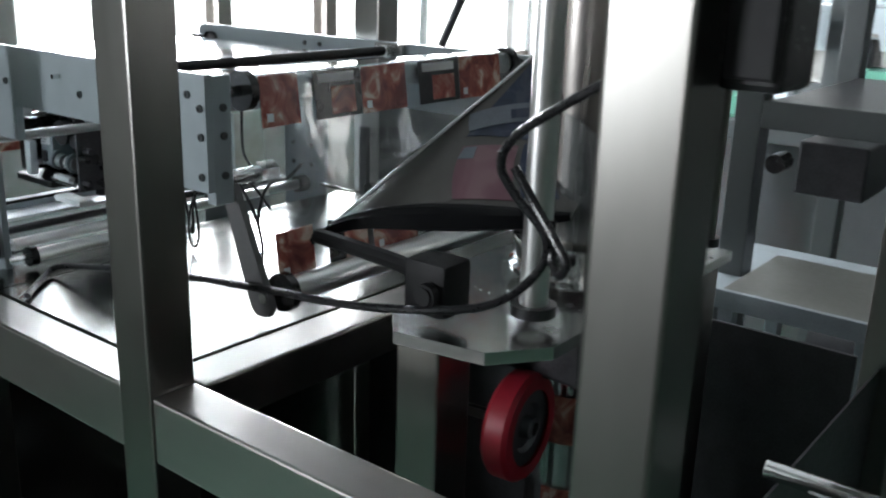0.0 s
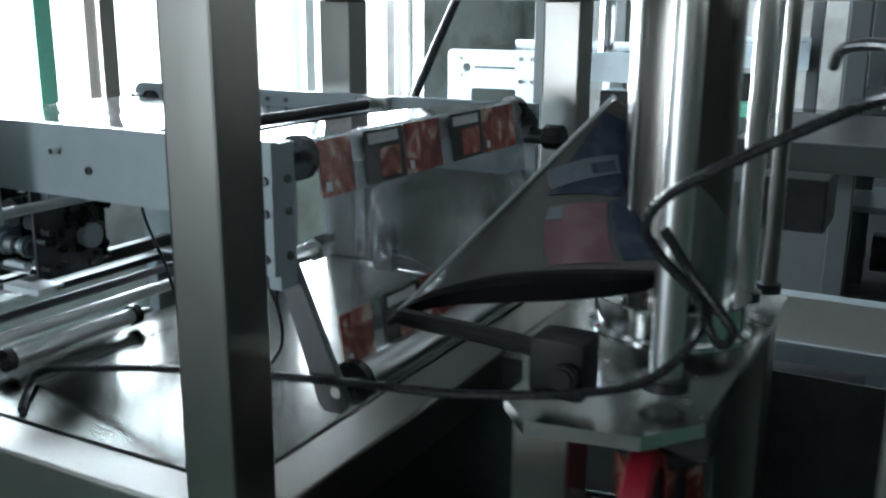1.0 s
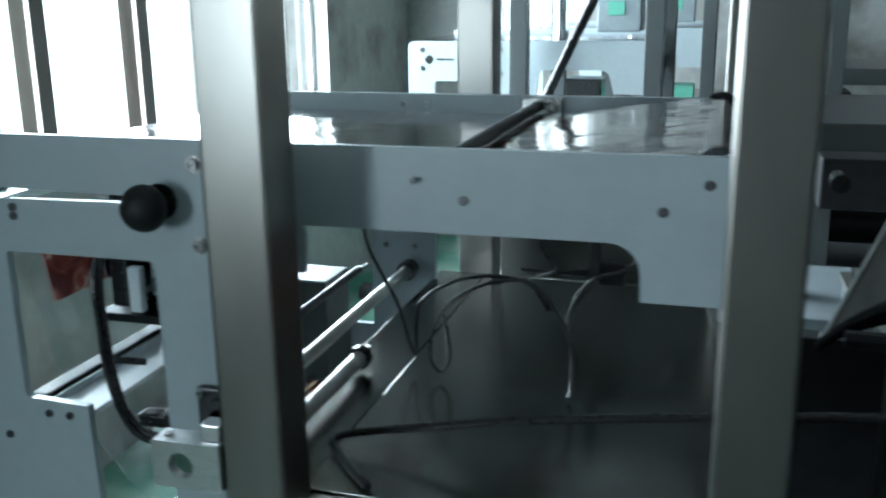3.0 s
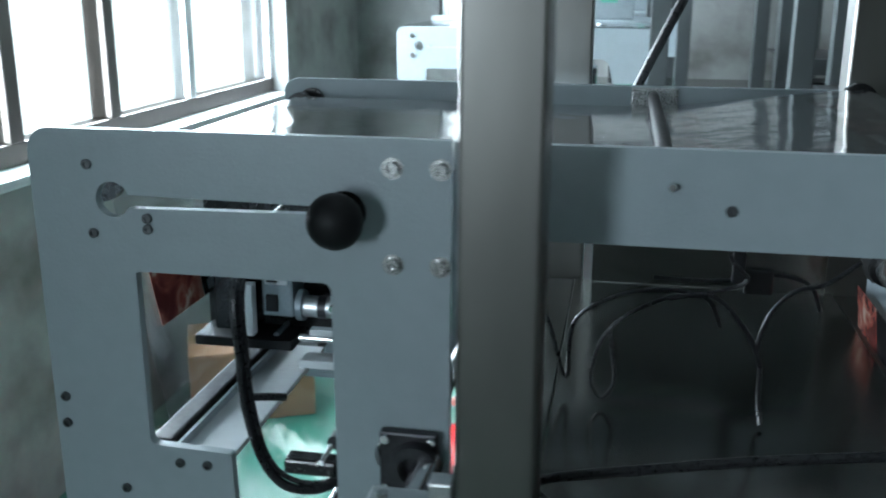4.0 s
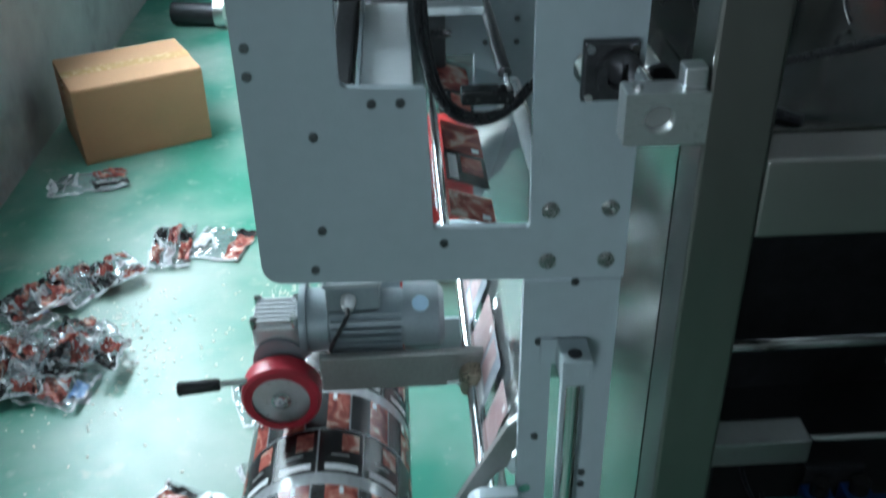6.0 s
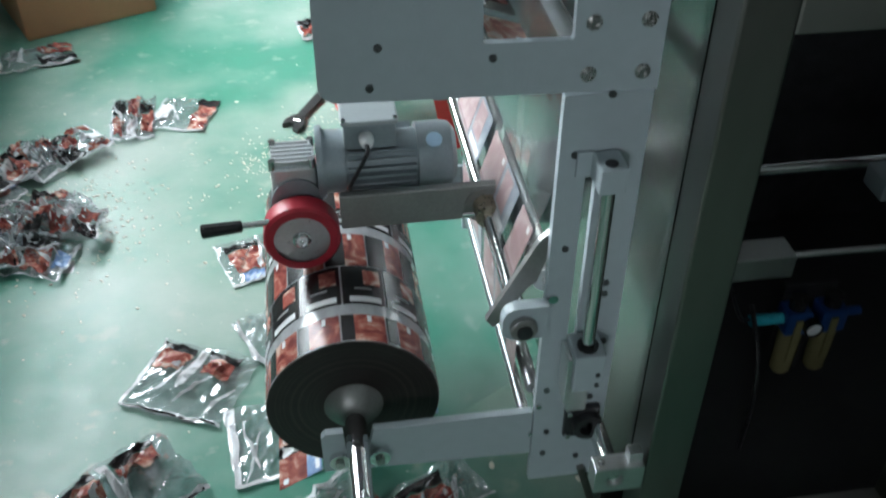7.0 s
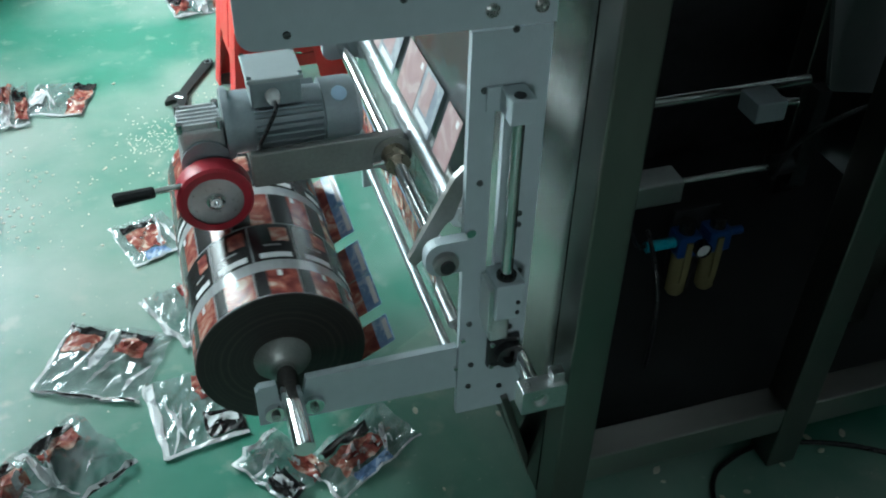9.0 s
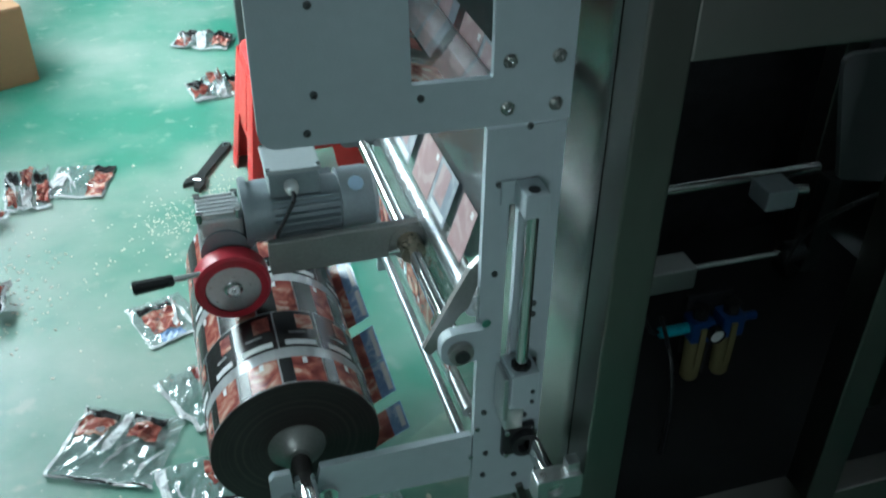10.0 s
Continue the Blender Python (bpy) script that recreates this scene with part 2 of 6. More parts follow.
def box(x0, x1, y0, y1, z0, z1, bevel=0.0, bm=None, m=None):
    own = bmesh.new()
    r = bmesh.ops.create_cube(own, size=1.0)
    for v in own.verts:
        v.co = Vector(((x0 + x1) / 2 + v.co.x * (x1 - x0), (y0 + y1) / 2 + v.co.y * (y1 - y0), (z0 + z1) / 2 + v.co.z * (z1 - z0)))
    if bevel:
        bmesh.ops.bevel(own, geom=own.edges[:], offset=bevel, segments=2, affect="EDGES", profile=0.6)
    return merge(bm, own, m)


def merge(bm, own, m=None):
    if m is not None:
        own.transform(m)
    if bm is None:
        return own
    tmp = bpy.data.meshes.new("tmp")
    own.to_mesh(tmp)
    own.free()
    bm.from_mesh(tmp)
    bpy.data.meshes.remove(tmp)
    return bm


def cyl(a, b, r, seg=20, r2=None, bm=None, bevel=0.0):
    """A cylinder or cone from a to b."""
    a, b = Vector(a), Vector(b)
    own = bmesh.new()
    bmesh.ops.create_cone(own, cap_ends=True, segments=seg, radius1=r, radius2=r if r2 is None else r2, depth=(b - a).length)
    if bevel:
        rim = [e for e in own.edges if abs(e.verts[0].co.z - e.verts[1].co.z) < 1e-6]
        bmesh.ops.bevel(own, geom=rim, offset=bevel, segments=2, affect="EDGES")
    q = (b - a).to_track_quat("Z", "Y").to_matrix().to_4x4()
    return merge(bm, own, Matrix.Translation((a + b) / 2) @ q)


def ring(a, b, r0, r1, seg=28, bm=None):
    """A hollow cylinder from a to b."""
    a, b = Vector(a), Vector(b)
    h = (b - a).length
    own = bmesh.new()
    prof = [(r0, -h / 2), (r1, -h / 2), (r1, h / 2), (r0, h / 2)]
    loops = []
    for k in range(seg):
        an = 2 * math.pi * k / seg
        loops.append([own.verts.new((r * math.cos(an), r * math.sin(an), z)) for r, z in prof])
    for k in range(seg):
        p, q = loops[k], loops[(k + 1) % seg]
        for j in range(4):
            own.faces.new((p[j], p[(j + 1) % 4], q[(j + 1) % 4], q[j]))
    q = (b - a).to_track_quat("Z", "Y").to_matrix().to_4x4()
    return merge(bm, own, Matrix.Translation((a + b) / 2) @ q)


def lathe(profile, seg=32, bm=None, m=None):
    """Turns (radius, height) pairs about z."""
    own = bmesh.new()
    loops = []
    for k in range(seg):
        an = 2 * math.pi * k / seg
        loops.append([own.verts.new((r * math.cos(an), r * math.sin(an), z)) for r, z in profile])
    for k in range(seg):
        p, q = loops[k], loops[(k + 1) % seg]
        for j in range(len(profile) - 1):
            own.faces.new((p[j], p[j + 1], q[j + 1], q[j]))
    bmesh.ops.remove_doubles(own, verts=own.verts, dist=1e-5)
    return merge(bm, own, m)


def tube(points, r, seg=10, steps=6, bm=None):
    """A round cable along a smooth line through the points."""
    pts = [Vector(p) for p in points]
    line = []
    for i in range(len(pts) - 1):
        p0, p1, p2, p3 = pts[max(i - 1, 0)], pts[i], pts[i + 1], pts[min(i + 2, len(pts) - 1)]
        for k in range(steps):
            t = k / steps
            line.append(0.5 * (2 * p1 + (p2 - p0) * t + (2 * p0 - 5 * p1 + 4 * p2 - p3) * t * t + (3 * p1 - p0 - 3 * p2 + p3) * t ** 3))
    line.append(pts[-1])
    own = bmesh.new()
    up = Vector((0.13, 0.21, 0.97))
    loops = []
    for i, p in enumerate(line):
        d = (line[min(i + 1, len(line) - 1)] - line[max(i - 1, 0)]).normalized()
        s = d.cross(up)
        s = s.normalized() if s.length > 1e-3 else d.orthogonal().normalized()
        u = s.cross(d).normalized()
        up = u
        loops.append([own.verts.new(p + r * (math.cos(2 * math.pi * k / seg) * s + math.sin(2 * math.pi * k / seg) * u)) for k in range(seg)])
    for a, b in zip(loops, loops[1:]):
        for k in range(seg):
            own.faces.new((a[k], a[(k + 1) % seg], b[(k + 1) % seg], b[k]))
    own.faces.new(loops[0])
    own.faces.new(loops[-1][::-1])
    return merge(bm, own)


def rounded(corners, seg=5):
    """An outline from corners (u, v, radius)."""
    out = []
    n = len(corners)
    for i, (x, y, r) in enumerate(corners):
        p = Vector((x, y))
        if r <= 0:
            out.append((x, y))
            continue
        a = (Vector(corners[i - 1][:2]) - p).normalized()
        b = (Vector(corners[(i + 1) % n][:2]) - p).normalized()
        half = a.angle(b) / 2
        d = r / math.tan(half)
        c = p + (a + b).normalized() * (r / math.sin(half))
        s, e = p + a * d - c, p + b * d - c
        sweep = math.atan2(s.x * e.y - s.y * e.x, s.dot(e))
        for k in range(seg + 1):
            w = sweep * k / seg
            out.append((c.x + s.x * math.cos(w) - s.y * math.sin(w), c.y + s.x * math.sin(w) + s.y * math.cos(w)))
    return out


def circle(u, v, r, seg=24):
    return [(u + r * math.cos(2 * math.pi * k / seg), v + r * math.sin(2 * math.pi * k / seg)) for k in range(seg)]


def plate(outline, holes, y0, y1, bm=None, m=None):
    """A flat plate in the xz plane with holes, from y0 to y1 thick."""
    own = bmesh.new()
    edges = []
    for loop in [outline, *holes]:
        vs = [own.verts.new((u, y0, v)) for u, v in loop]
        edges += [own.edges.new((vs[i], vs[(i + 1) % len(vs)])) for i in range(len(vs))]
    bmesh.ops.triangle_fill(own, edges=edges, use_beauty=True, use_dissolve=False)
    faces = own.faces[:]
    r = bmesh.ops.extrude_face_region(own, geom=faces)
    for v in (g for g in r["geom"] if isinstance(g, bmesh.types.BMVert)):
        v.co.y = y1
    return merge(bm, own, m)


def bolt_mesh(name, r, h, washer=0.0, slot=False):
    """A socket-head screw pointing to -y, at the origin."""
    bm = bmesh.new()
    if washer:
        lathe([(0.0, 0), (washer, 0), (washer, 0.0016), (0.0, 0.0016)], 20, bm)
    z = 0.0016 if washer else 0.0
    lathe([(r, z), (r, z + h * 0.8), (r * 0.9, z + h), (r * 0.52, z + h), (r * 0.46, z + h * 0.35), (0, z + h * 0.35)], 12, bm)
    bm.transform(Matrix.Rotation(radians(90), 4, "X"))
    return done(bm, name, BOLT if washer else mat("dull_bolt_steel", (0.15, 0.155, 0.16), 0.32, 0.9, 0.2, 60))


BOLT_L = bolt_mesh("large_bolt", 0.0068, 0.0055, 0.0095)
BOLT_S = bolt_mesh("small_bolt", 0.0048, 0.003)


def bolts(parent, places, y, mesh=None):
    for u, v in places:
        o = new("bolt", mesh or BOLT_S)
        o.parent = parent
        o.location = (u, y, v)
        o.rotation_euler = (0, random.uniform(0, 6), 0)


def square_tube(name, x0, x1, y0, y1, z0, z1, material, parent):
    return part(name, box(x0, x1, y0, y1, z0, z1, 0.0035), material, parent)

# ---- the room ----
room_floor = part("floor", box(-1.8, 14.0, -9.0, 9.0, -0.12, 0.0), FLOORM)
tagged(room_floor, "green epoxy workshop floor, dusty and worn pale in patches", "floor", kind="structure")
ceiling = part("ceiling", box(-1.8, 14.0, -9.0, 9.0, 3.6, 3.75), CEIL)
tagged(ceiling, "plain white painted workshop ceiling", "ceiling", kind="structure")
WY0, WY1 = 1.60, 4.64          # window opening along the west wall
WZ0, WZ1 = 1.03, 2.40


def wall_with_opening(name, a0, a1, o0, o1, z0, z1, at, label):
    """A wall over a stretch of plan with one window opening; at() turns (along, thickness, height) ranges into a box."""
    bm = bmesh.new()
    for p, q, low, high in ((a0, o0, 0, 3.6), (o1, a1, 0, 3.6), (o0, o1, 0, z0), (o0, o1, z1, 3.6)):
        at(p, q, low, high, bm)
    return tagged(part(name, bm, WALLM), label, "wall", kind="structure")


def west_box(p, q, a, b, bm):
    return box(WALL_X - 0.24, WALL_X, p, q, a, b, 0, bm)


wall_with_opening("wall_west", 0.0, 9.0, WY0, WY1, WZ0, WZ1, west_box, "grey stained plaster wall with a long row of windows")
wall_with_opening("wall_west_front", -9.0, 0.0, -4.6, -2.8, WZ0, WZ1, west_box, "grey stained plaster wall with one added, unseen window")
wall_with_opening("wall_north", -1.55, 14.0, -1.02, -0.36, 1.30, 2.40, lambda p, q, a, b, bm: box(p, q, BACK_Y, BACK_Y + 0.2, a, b, 0, bm), "grey plaster end wall with a small window")
tagged(part("wall_south", box(-1.55, 14.0, -9.2, -9.0, 0, 3.6), WALLM), "plain grey plaster wall", "wall", kind="structure")
# Added, unseen low screen: blocks side window light from the lower machine front.
tagged(part("wall_aisle", box(-0.55, 14.0, -1.22, -1.10, 0, 1.22), mat("shade_screen_grey", (0.18, 0.185, 0.18), 0.6, 0.0, 0.12, 2)), "low grey screen added out of view to shade the lower machine front", "wall", kind="structure")
tagged(part("wall_east", box(14.0, 14.2, -9.0, BACK_Y, 0, 3.6), WALLM), "plain grey plaster wall", "wall", kind="structure")


def window(name, y0, y1, posts, pale):
    w = thing(name, "wide aluminium sliding window, overexposed by daylight", "window", kind="structure")
    xa, xb = WALL_X - 0.16, WALL_X - 0.08
    part("window_sill", box(WALL_X - 0.20, WALL_X + 0.035, y0, y1, WZ0 - 0.012, WZ0 + 0.018, 0.004), FRAMEW, w, "pale sill under the window")
    part("window_frame", box(xa, xb, y0, y1, WZ0 + 0.018, WZ0 + 0.085, 0.003), FRAMED, w)
    part("window_frame", box(xa, xb, y0, y1, WZ1 - 0.06, WZ1, 0.003), FRAMED, w)
    edges = [y0, *posts, y1]
    for k, p in enumerate(posts):
        part("mullion", box(xa, xb, p - 0.035, p + 0.035, WZ0 + 0.085, WZ1 - 0.06, 0.003), FRAMEW if k in pale else FRAMED, w)
    for e, s in ((y0, 1), (y1, -1)):
        part("window_frame", box(xa, xb, min(e, e + s * 0.05), max(e, e + s * 0.05), WZ0 + 0.085, WZ1 - 0.06, 0.003), FRAMEW, w)
    for a, b in zip(edges, edges[1:]):
        g = part("pane", box(WALL_X - 0.125, WALL_X - 0.119, a + 0.035, b - 0.035, WZ0 + 0.085, WZ1 - 0.06), GLASS, w)
        g.visible_shadow = False
    return w


window("window_1", WY0, WY1, [2.49, 3.07, 3.70], {2})
# Window out of view, added so that light reaches the plate fronts.
window("window_3", -4.6, -2.8, [-4.0, -3.4], set())
end_window = thing("window_2", "small pale window in the end wall", "window", kind="structure")
for x0, x1, z0, z1 in ((-1.02, -0.97, 1.30, 2.40), (-0.41, -0.36, 1.30, 2.40), (-0.97, -0.41, 1.30, 1.35), (-0.97, -0.41, 2.35, 2.40), (-0.71, -0.67, 1.35, 2.35)):
    part("window_frame", box(x0, x1, BACK_Y + 0.06, BACK_Y + 0.11, z0, z1, 0.003), FRAMEW, end_window)
for x0, x1 in ((-0.97, -0.71), (-0.67, -0.41)):
    part("pane", box(x0, x1, BACK_Y + 0.080, BACK_Y + 0.086, 1.35, 2.35), GLASS, end_window).visible_shadow = False
green = part("window_curtain", box(WALL_X - 0.05, WALL_X - 0.02, 2.13, 2.20, WZ0 + 0.02, WZ1, 0.004), CURTAIN)
tagged(green, "green vertical frame strip standing in the window", "window frame", kind="structure")
back = part("backdrop", box(-6.0, -5.9, -8, 16, -2, 7), OUTSIDE)
tagged(back, "bright overcast daylight outside the windows", "backdrop", kind="structure")
back = part("backdrop", box(-5.0, 3.0, 9.2, 9.3, -2, 7), OUTSIDE)
tagged(back, "bright overcast daylight outside the end window", "backdrop", kind="structure")

# ---- the machine frame ----


def machine_frame():
    f = thing("machine_frame", "brushed stainless steel square-tube machine frame with a sheet worktop", "machine frame")
    for x0, x1 in ((0.034, 0.096), (0.477, 0.537), (1.062, 1.124)):
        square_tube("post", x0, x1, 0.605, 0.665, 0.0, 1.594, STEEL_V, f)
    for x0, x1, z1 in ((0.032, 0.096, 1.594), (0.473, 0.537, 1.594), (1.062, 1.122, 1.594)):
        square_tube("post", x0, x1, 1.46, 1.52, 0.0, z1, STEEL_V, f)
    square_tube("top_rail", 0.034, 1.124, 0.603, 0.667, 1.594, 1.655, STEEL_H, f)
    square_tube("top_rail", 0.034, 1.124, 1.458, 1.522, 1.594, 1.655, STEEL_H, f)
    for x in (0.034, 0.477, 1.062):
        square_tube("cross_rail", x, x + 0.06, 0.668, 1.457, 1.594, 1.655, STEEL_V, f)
    for a, b in ((0.096, 0.477), (0.537, 1.062)):
        square_tube("front_rail", a, b, 0.607, 0.665, 1.030, TABLE_Z, STEEL_H, f)
        square_tube("bottom_rail", a, b, 0.607, 0.665, 0.10, 0.16, STEEL_H, f)
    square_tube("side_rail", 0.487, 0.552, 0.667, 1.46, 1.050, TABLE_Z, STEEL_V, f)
    part("worktop", box(0.0855, 0.485, 0.667, 1.458, 1.104, TABLE_Z + 0.002, 0.0008), SHEET, f, "shiny stainless sheet worktop")
    part("worktop", box(0.0, 0.0835, 0.667, 1.458, 1.104, TABLE_Z + 0.002, 0.0008), SHEET, f, "narrow strip of stainless sheet")
    part("side_panel", box(0.034, 0.037, 0.667, 1.458, 0.02, 1.102), SHEET, f, "stainless side panel of the cabinet")
    # Added panel hides the floor beyond; its dark colour stands for cabinet shade.
    part("side_panel", box(1.088, 1.091, 0.667, 1.458, 0.02, 1.03), DARKM, f, "dark panel added to close off the cabinet interior")
    # Back and base sheets likewise carry the inner shade in their colour.
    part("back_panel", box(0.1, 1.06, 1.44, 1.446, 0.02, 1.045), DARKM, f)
    part("splash_panel", box(0.112, 0.472, 1.448, 1.451, 1.113, 1.352), SHEET, f, "upright stainless sheet behind the worktop")
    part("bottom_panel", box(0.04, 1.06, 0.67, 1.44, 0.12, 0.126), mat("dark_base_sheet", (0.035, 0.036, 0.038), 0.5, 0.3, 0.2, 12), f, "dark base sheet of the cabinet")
    return f


machine_frame()

# ---- unwinder: two side plates, rollers and beams ----


def front_plate():
    u = thing("film_unwinder", "grey-blue painted steel side plate of the film unwinder", "machine plate")
    out = rounded([(-0.383, 0.925, 0.022), (0.008, 0.915, 0), (0.009, 1.452, 0), (-0.383, 1.452, 0.022)])
    win = rounded([(-0.286, 1.146, 0.008), (-0.203, 1.143, 0.003), (-0.199, 0.986, 0.003), (-0.097, 0.983, 0.004), (-0.099, 1.321, 0.008), (-0.286, 1.321, 0.004)])
    hole = circle(-0.040, 1.158, 0.021)
    key = [p for p in circle(-0.303, 1.388, 0.0165, 40) if not (p[0] > -0.2885 and abs(p[1] - 1.387) < 0.0045)]
    k0 = max(range(len(key)), key=lambda i: (key[i][0] - key[i - 1][0]) ** 2 + (key[i][1] - key[i - 1][1]) ** 2)
    key = key[k0:] + key[:k0]
    key = key + [(-0.10, 1.3835), (-0.10, 1.3905)]
    part("plate", plate(out, [win, key, hole], P_Y, P_Y + 0.010), PAINT, u)
    bolts(u, [(-0.042, 1.427), (0.0, 1.427), (-0.042, 1.342), (0.0, 1.342), (-0.077, 0.94), (-0.013, 0.939), (-0.076, 1.003), (-0.013, 1.003)], P_Y, BOLT_L)
    bolts(u, [(-0.325, 1.42), (-0.324, 1.356), (-0.27, 1.372), (-0.27, 1.362), (-0.371, 1.189), (-0.372, 1.161), (-0.256, 1.129), (-0.228, 1.129), (-0.315, 1.096), (-0.315, 0.989), (-0.326, 0.941), (-0.188, 0.968), (-0.045, 0.912)], P_Y)
    beam = [(0.010, 1.318), (0.070, 1.318), (0.070, 1.368), *rounded([(0.0, 1.368, 0), (0.404, 1.368, 0.03), (0.406, 1.313, 0)])[1:-1], (0.406, 1.313), (0.493, 1.313), (0.493, 1.450), (0.010, 1.450)]
    part("beam", plate(beam, [], P_Y + 0.008, P_Y + 0.018), PAINT, u, "long grey-blue beam bolted behind the plate")
    part("end_plate", box(0.476, 0.4925, P_Y + 0.0185, P_Y + 0.046, 1.296, 1.448, 0.002), PAINT, u)
    bolts(u, [(0.051, 1.401), (0.238, 1.401), (0.423, 1.399), (0.462, 1.425), (0.484, 1.411), (0.484, 1.378), (0.483, 1.331)], P_Y + 0.008)
    for z in (1.411, 1.378, 1.331):
        o = new("bolt", BOLT_S)
        o.parent = u
        o.location, o.rotation_euler = (0.4925, P_Y + 0.033, z), (0, 0, radians(90))
    # lower strip with the reel arm
    strip = [(-0.104, 0.212), (0.006, 0.212), (0.006, 0.912), (-0.101, 0.912)]
    slot2 = rounded([(-0.066, 0.44, 0.004), (-0.052, 0.44, 0.004), (-0.052, 0.80, 0.004), (-0.066, 0.80, 0.004)])
    part("strip", plate(strip, [slot2], P_Y + 0.002, P_Y + 0.014), PAINT, u)
    notch = [(-0.425, 0.288), (-0.106, 0.278), (-0.106, 0.371), (-0.347, 0.371), (-0.354, 0.335), (-0.372, 0.327), (-0.390, 0.335), (-0.392, 0.371), (-0.418, 0.371), (-0.425, 0.362)]
    part("reel_arm", plate(notch, [], P_Y + 0.003, P_Y + 0.015), PAINT, u)
    for x in (-0.400, -0.340):
        part("bearing", ring((x, P_Y - 0.008, 0.316), (x, P_Y + 0.002, 0.316), 0.007, 0.016, 24), CHROME, u, "small steel support bearing", True)
        part("bearing_bolt", cyl((x, P_Y - 0.014, 0.316), (x, P_Y + 0.003, 0.316), 0.0075, 6), BOLT, u)
    bolts(u, [(-0.082, 0.685), (-0.088, 0.418), (-0.02, 0.395), (-0.082, 0.83), (-0.082, 0.325), (-0.085, 0.275), (-0.02, 0.34), (-0.02, 0.62), (-0.02, 0.60), (-0.012, 0.51), (-0.012, 0.47), (-0.03, 0.26)], P_Y + 0.002)
    return u


front_plate()


def back_plate():
    u = thing("unwinder_frame", "grey-blue painted steel back plate of the film unwinder", "machine plate")
    y = 1.40
    win = rounded([(-0.286, 1.020, 0.008), (-0.110, 1.020, 0.004), (-0.110, 1.321, 0.008), (-0.286, 1.321, 0.004)])
    out = [(-0.102, 0.21), (0.006, 0.21), (0.006, 0.925), (0.008, 1.434), *rounded([(0, 1.434, 0), (-0.383, 1.434, 0.022), (-0.383, 0.925, 0.022), (0, 0.925, 0)])[1:-1], (-0.102, 0.925)]
    part("plate", plate(out, [win], y, y + 0.010), PAINT, u)
    bolts(u, [(-0.046, 1.4165), (-0.004, 1.4165), (-0.345, 1.350), (-0.345, 1.300), (-0.30, 0.985), (-0.083, 0.985), (-0.03, 0.985), (-0.083, 0.945), (-0.03, 0.945), (-0.083, 1.21), (-0.03, 1.21), (-0.083, 1.17), (-0.03, 1.17)], y)
    part("beam", plate([(0.010, 1.318), (0.493, 1.318), (0.493, 1.434), (0.010, 1.434)], [], y - 0.006, y + 0.006), PAINT, u)
    part("rod_holder", box(0.158, 0.226, y - 0.020, y - 0.0065, 1.398, 1.4325, 0.003), BOLT, u, "steel holder of the black guide roller")
    part("axle_cap", cyl((-0.336, y - 0.010, 1.400), (-0.336, y - 0.0005, 1.400), 0.020, 24), BLACKP, u, "black axle cap", True)
    part("reel_arm", box(-0.425, -0.104, y + 0.002, y + 0.012, 0.283, 0.371, 0.002), PAINT, u)
    return u


back_plate()


def roller(name, x, z, y0, y1, r, material, label, collar=True):
    t = thing(name, label, "roller")
    part("tube", cyl((x, y0 + 0.012, z), (x, y1 - 0.012, z), r, 24), material, t, smooth=True)
    if collar:
        for y in (y0, y1 - 0.012):
            part("collar", ring((x, y, z), (x, y + 0.012, z), r * 0.4, r * 1.45, 28), BLACKP, t, "black end collar", True)
    part("axle", cyl((x, y0 - 0.03, z), (x, y1 + 0.03, z), r * 0.38, 16), CHROME, t, smooth=True)
    return t


roller("deflection_roller", 0.468, 1.424, 0.800, 1.365, 0.017, ALU, "aluminium deflection roller with black end collars")
roller("deflection_roller", 0.535, 1.183, 0.800, 1.365, 0.017, ALU, "low aluminium roller with black end collars")
roller("deflection_roller", -0.345, 1.394, 0.775, 1.372, 0.015, ALU, "aluminium roller at the unwinder's end")
roller("guide_roller", 0.19, 1.4200, 0.75, 1.38, 0.0085, BLACK, "slim black guide roller across the film", False)
roller("guide_roller", -0.035, 1.134, 0.745, 1.385, 0.0095, SATIN, "slim polished steel guide rod", False)
roller("guide_roller", 0.032, 1.1325, 0.745, 0.975, 0.0105, SATIN, "short pale roller with black end collars beside the worktop")
roller("guide_roller", -0.12, 1.133, 0.77, 1.37, 0.007, DARKM, "slim dark film guide rod", False)
roller("guide_roller", -0.184, 0.955, 0.762, 1.37, 0.0055, CHROME, "thin polished tie rod between the plates", False)
roller("guide_roller", -0.040, 0.885, 0.77, 1.37, 0.0135, WHITEP, "white film roller behind the plate", False)
roller("guide_roller", -0.105, 1.29, 0.77, 1.37, 0.008, DULLROD, "thin dull aluminium film roller", False)
roller("guide_roller", -0.098, 0.385, 0.75, 1.37, 0.011, DULLROD, "aluminium roller beside the reel", False)
roller("guide_roller", -0.108, 0.325, 0.75, 1.37, 0.009, DULLROD, "thin polished rod near the floor", False)
roller("guide_roller", -0.092, 0.60, 0.75, 1.37, 0.019, ALU, "aluminium roller behind the plate", False)


rod_end = part("rod_collar", ring((-0.035, 1.362, 1.134), (-0.035, 1.384, 1.134), 0.0097, 0.017, 24), BLACKP, None, "", True)
tagged(rod_end, "black clamp collar on the polished guide rod", "shaft collar")


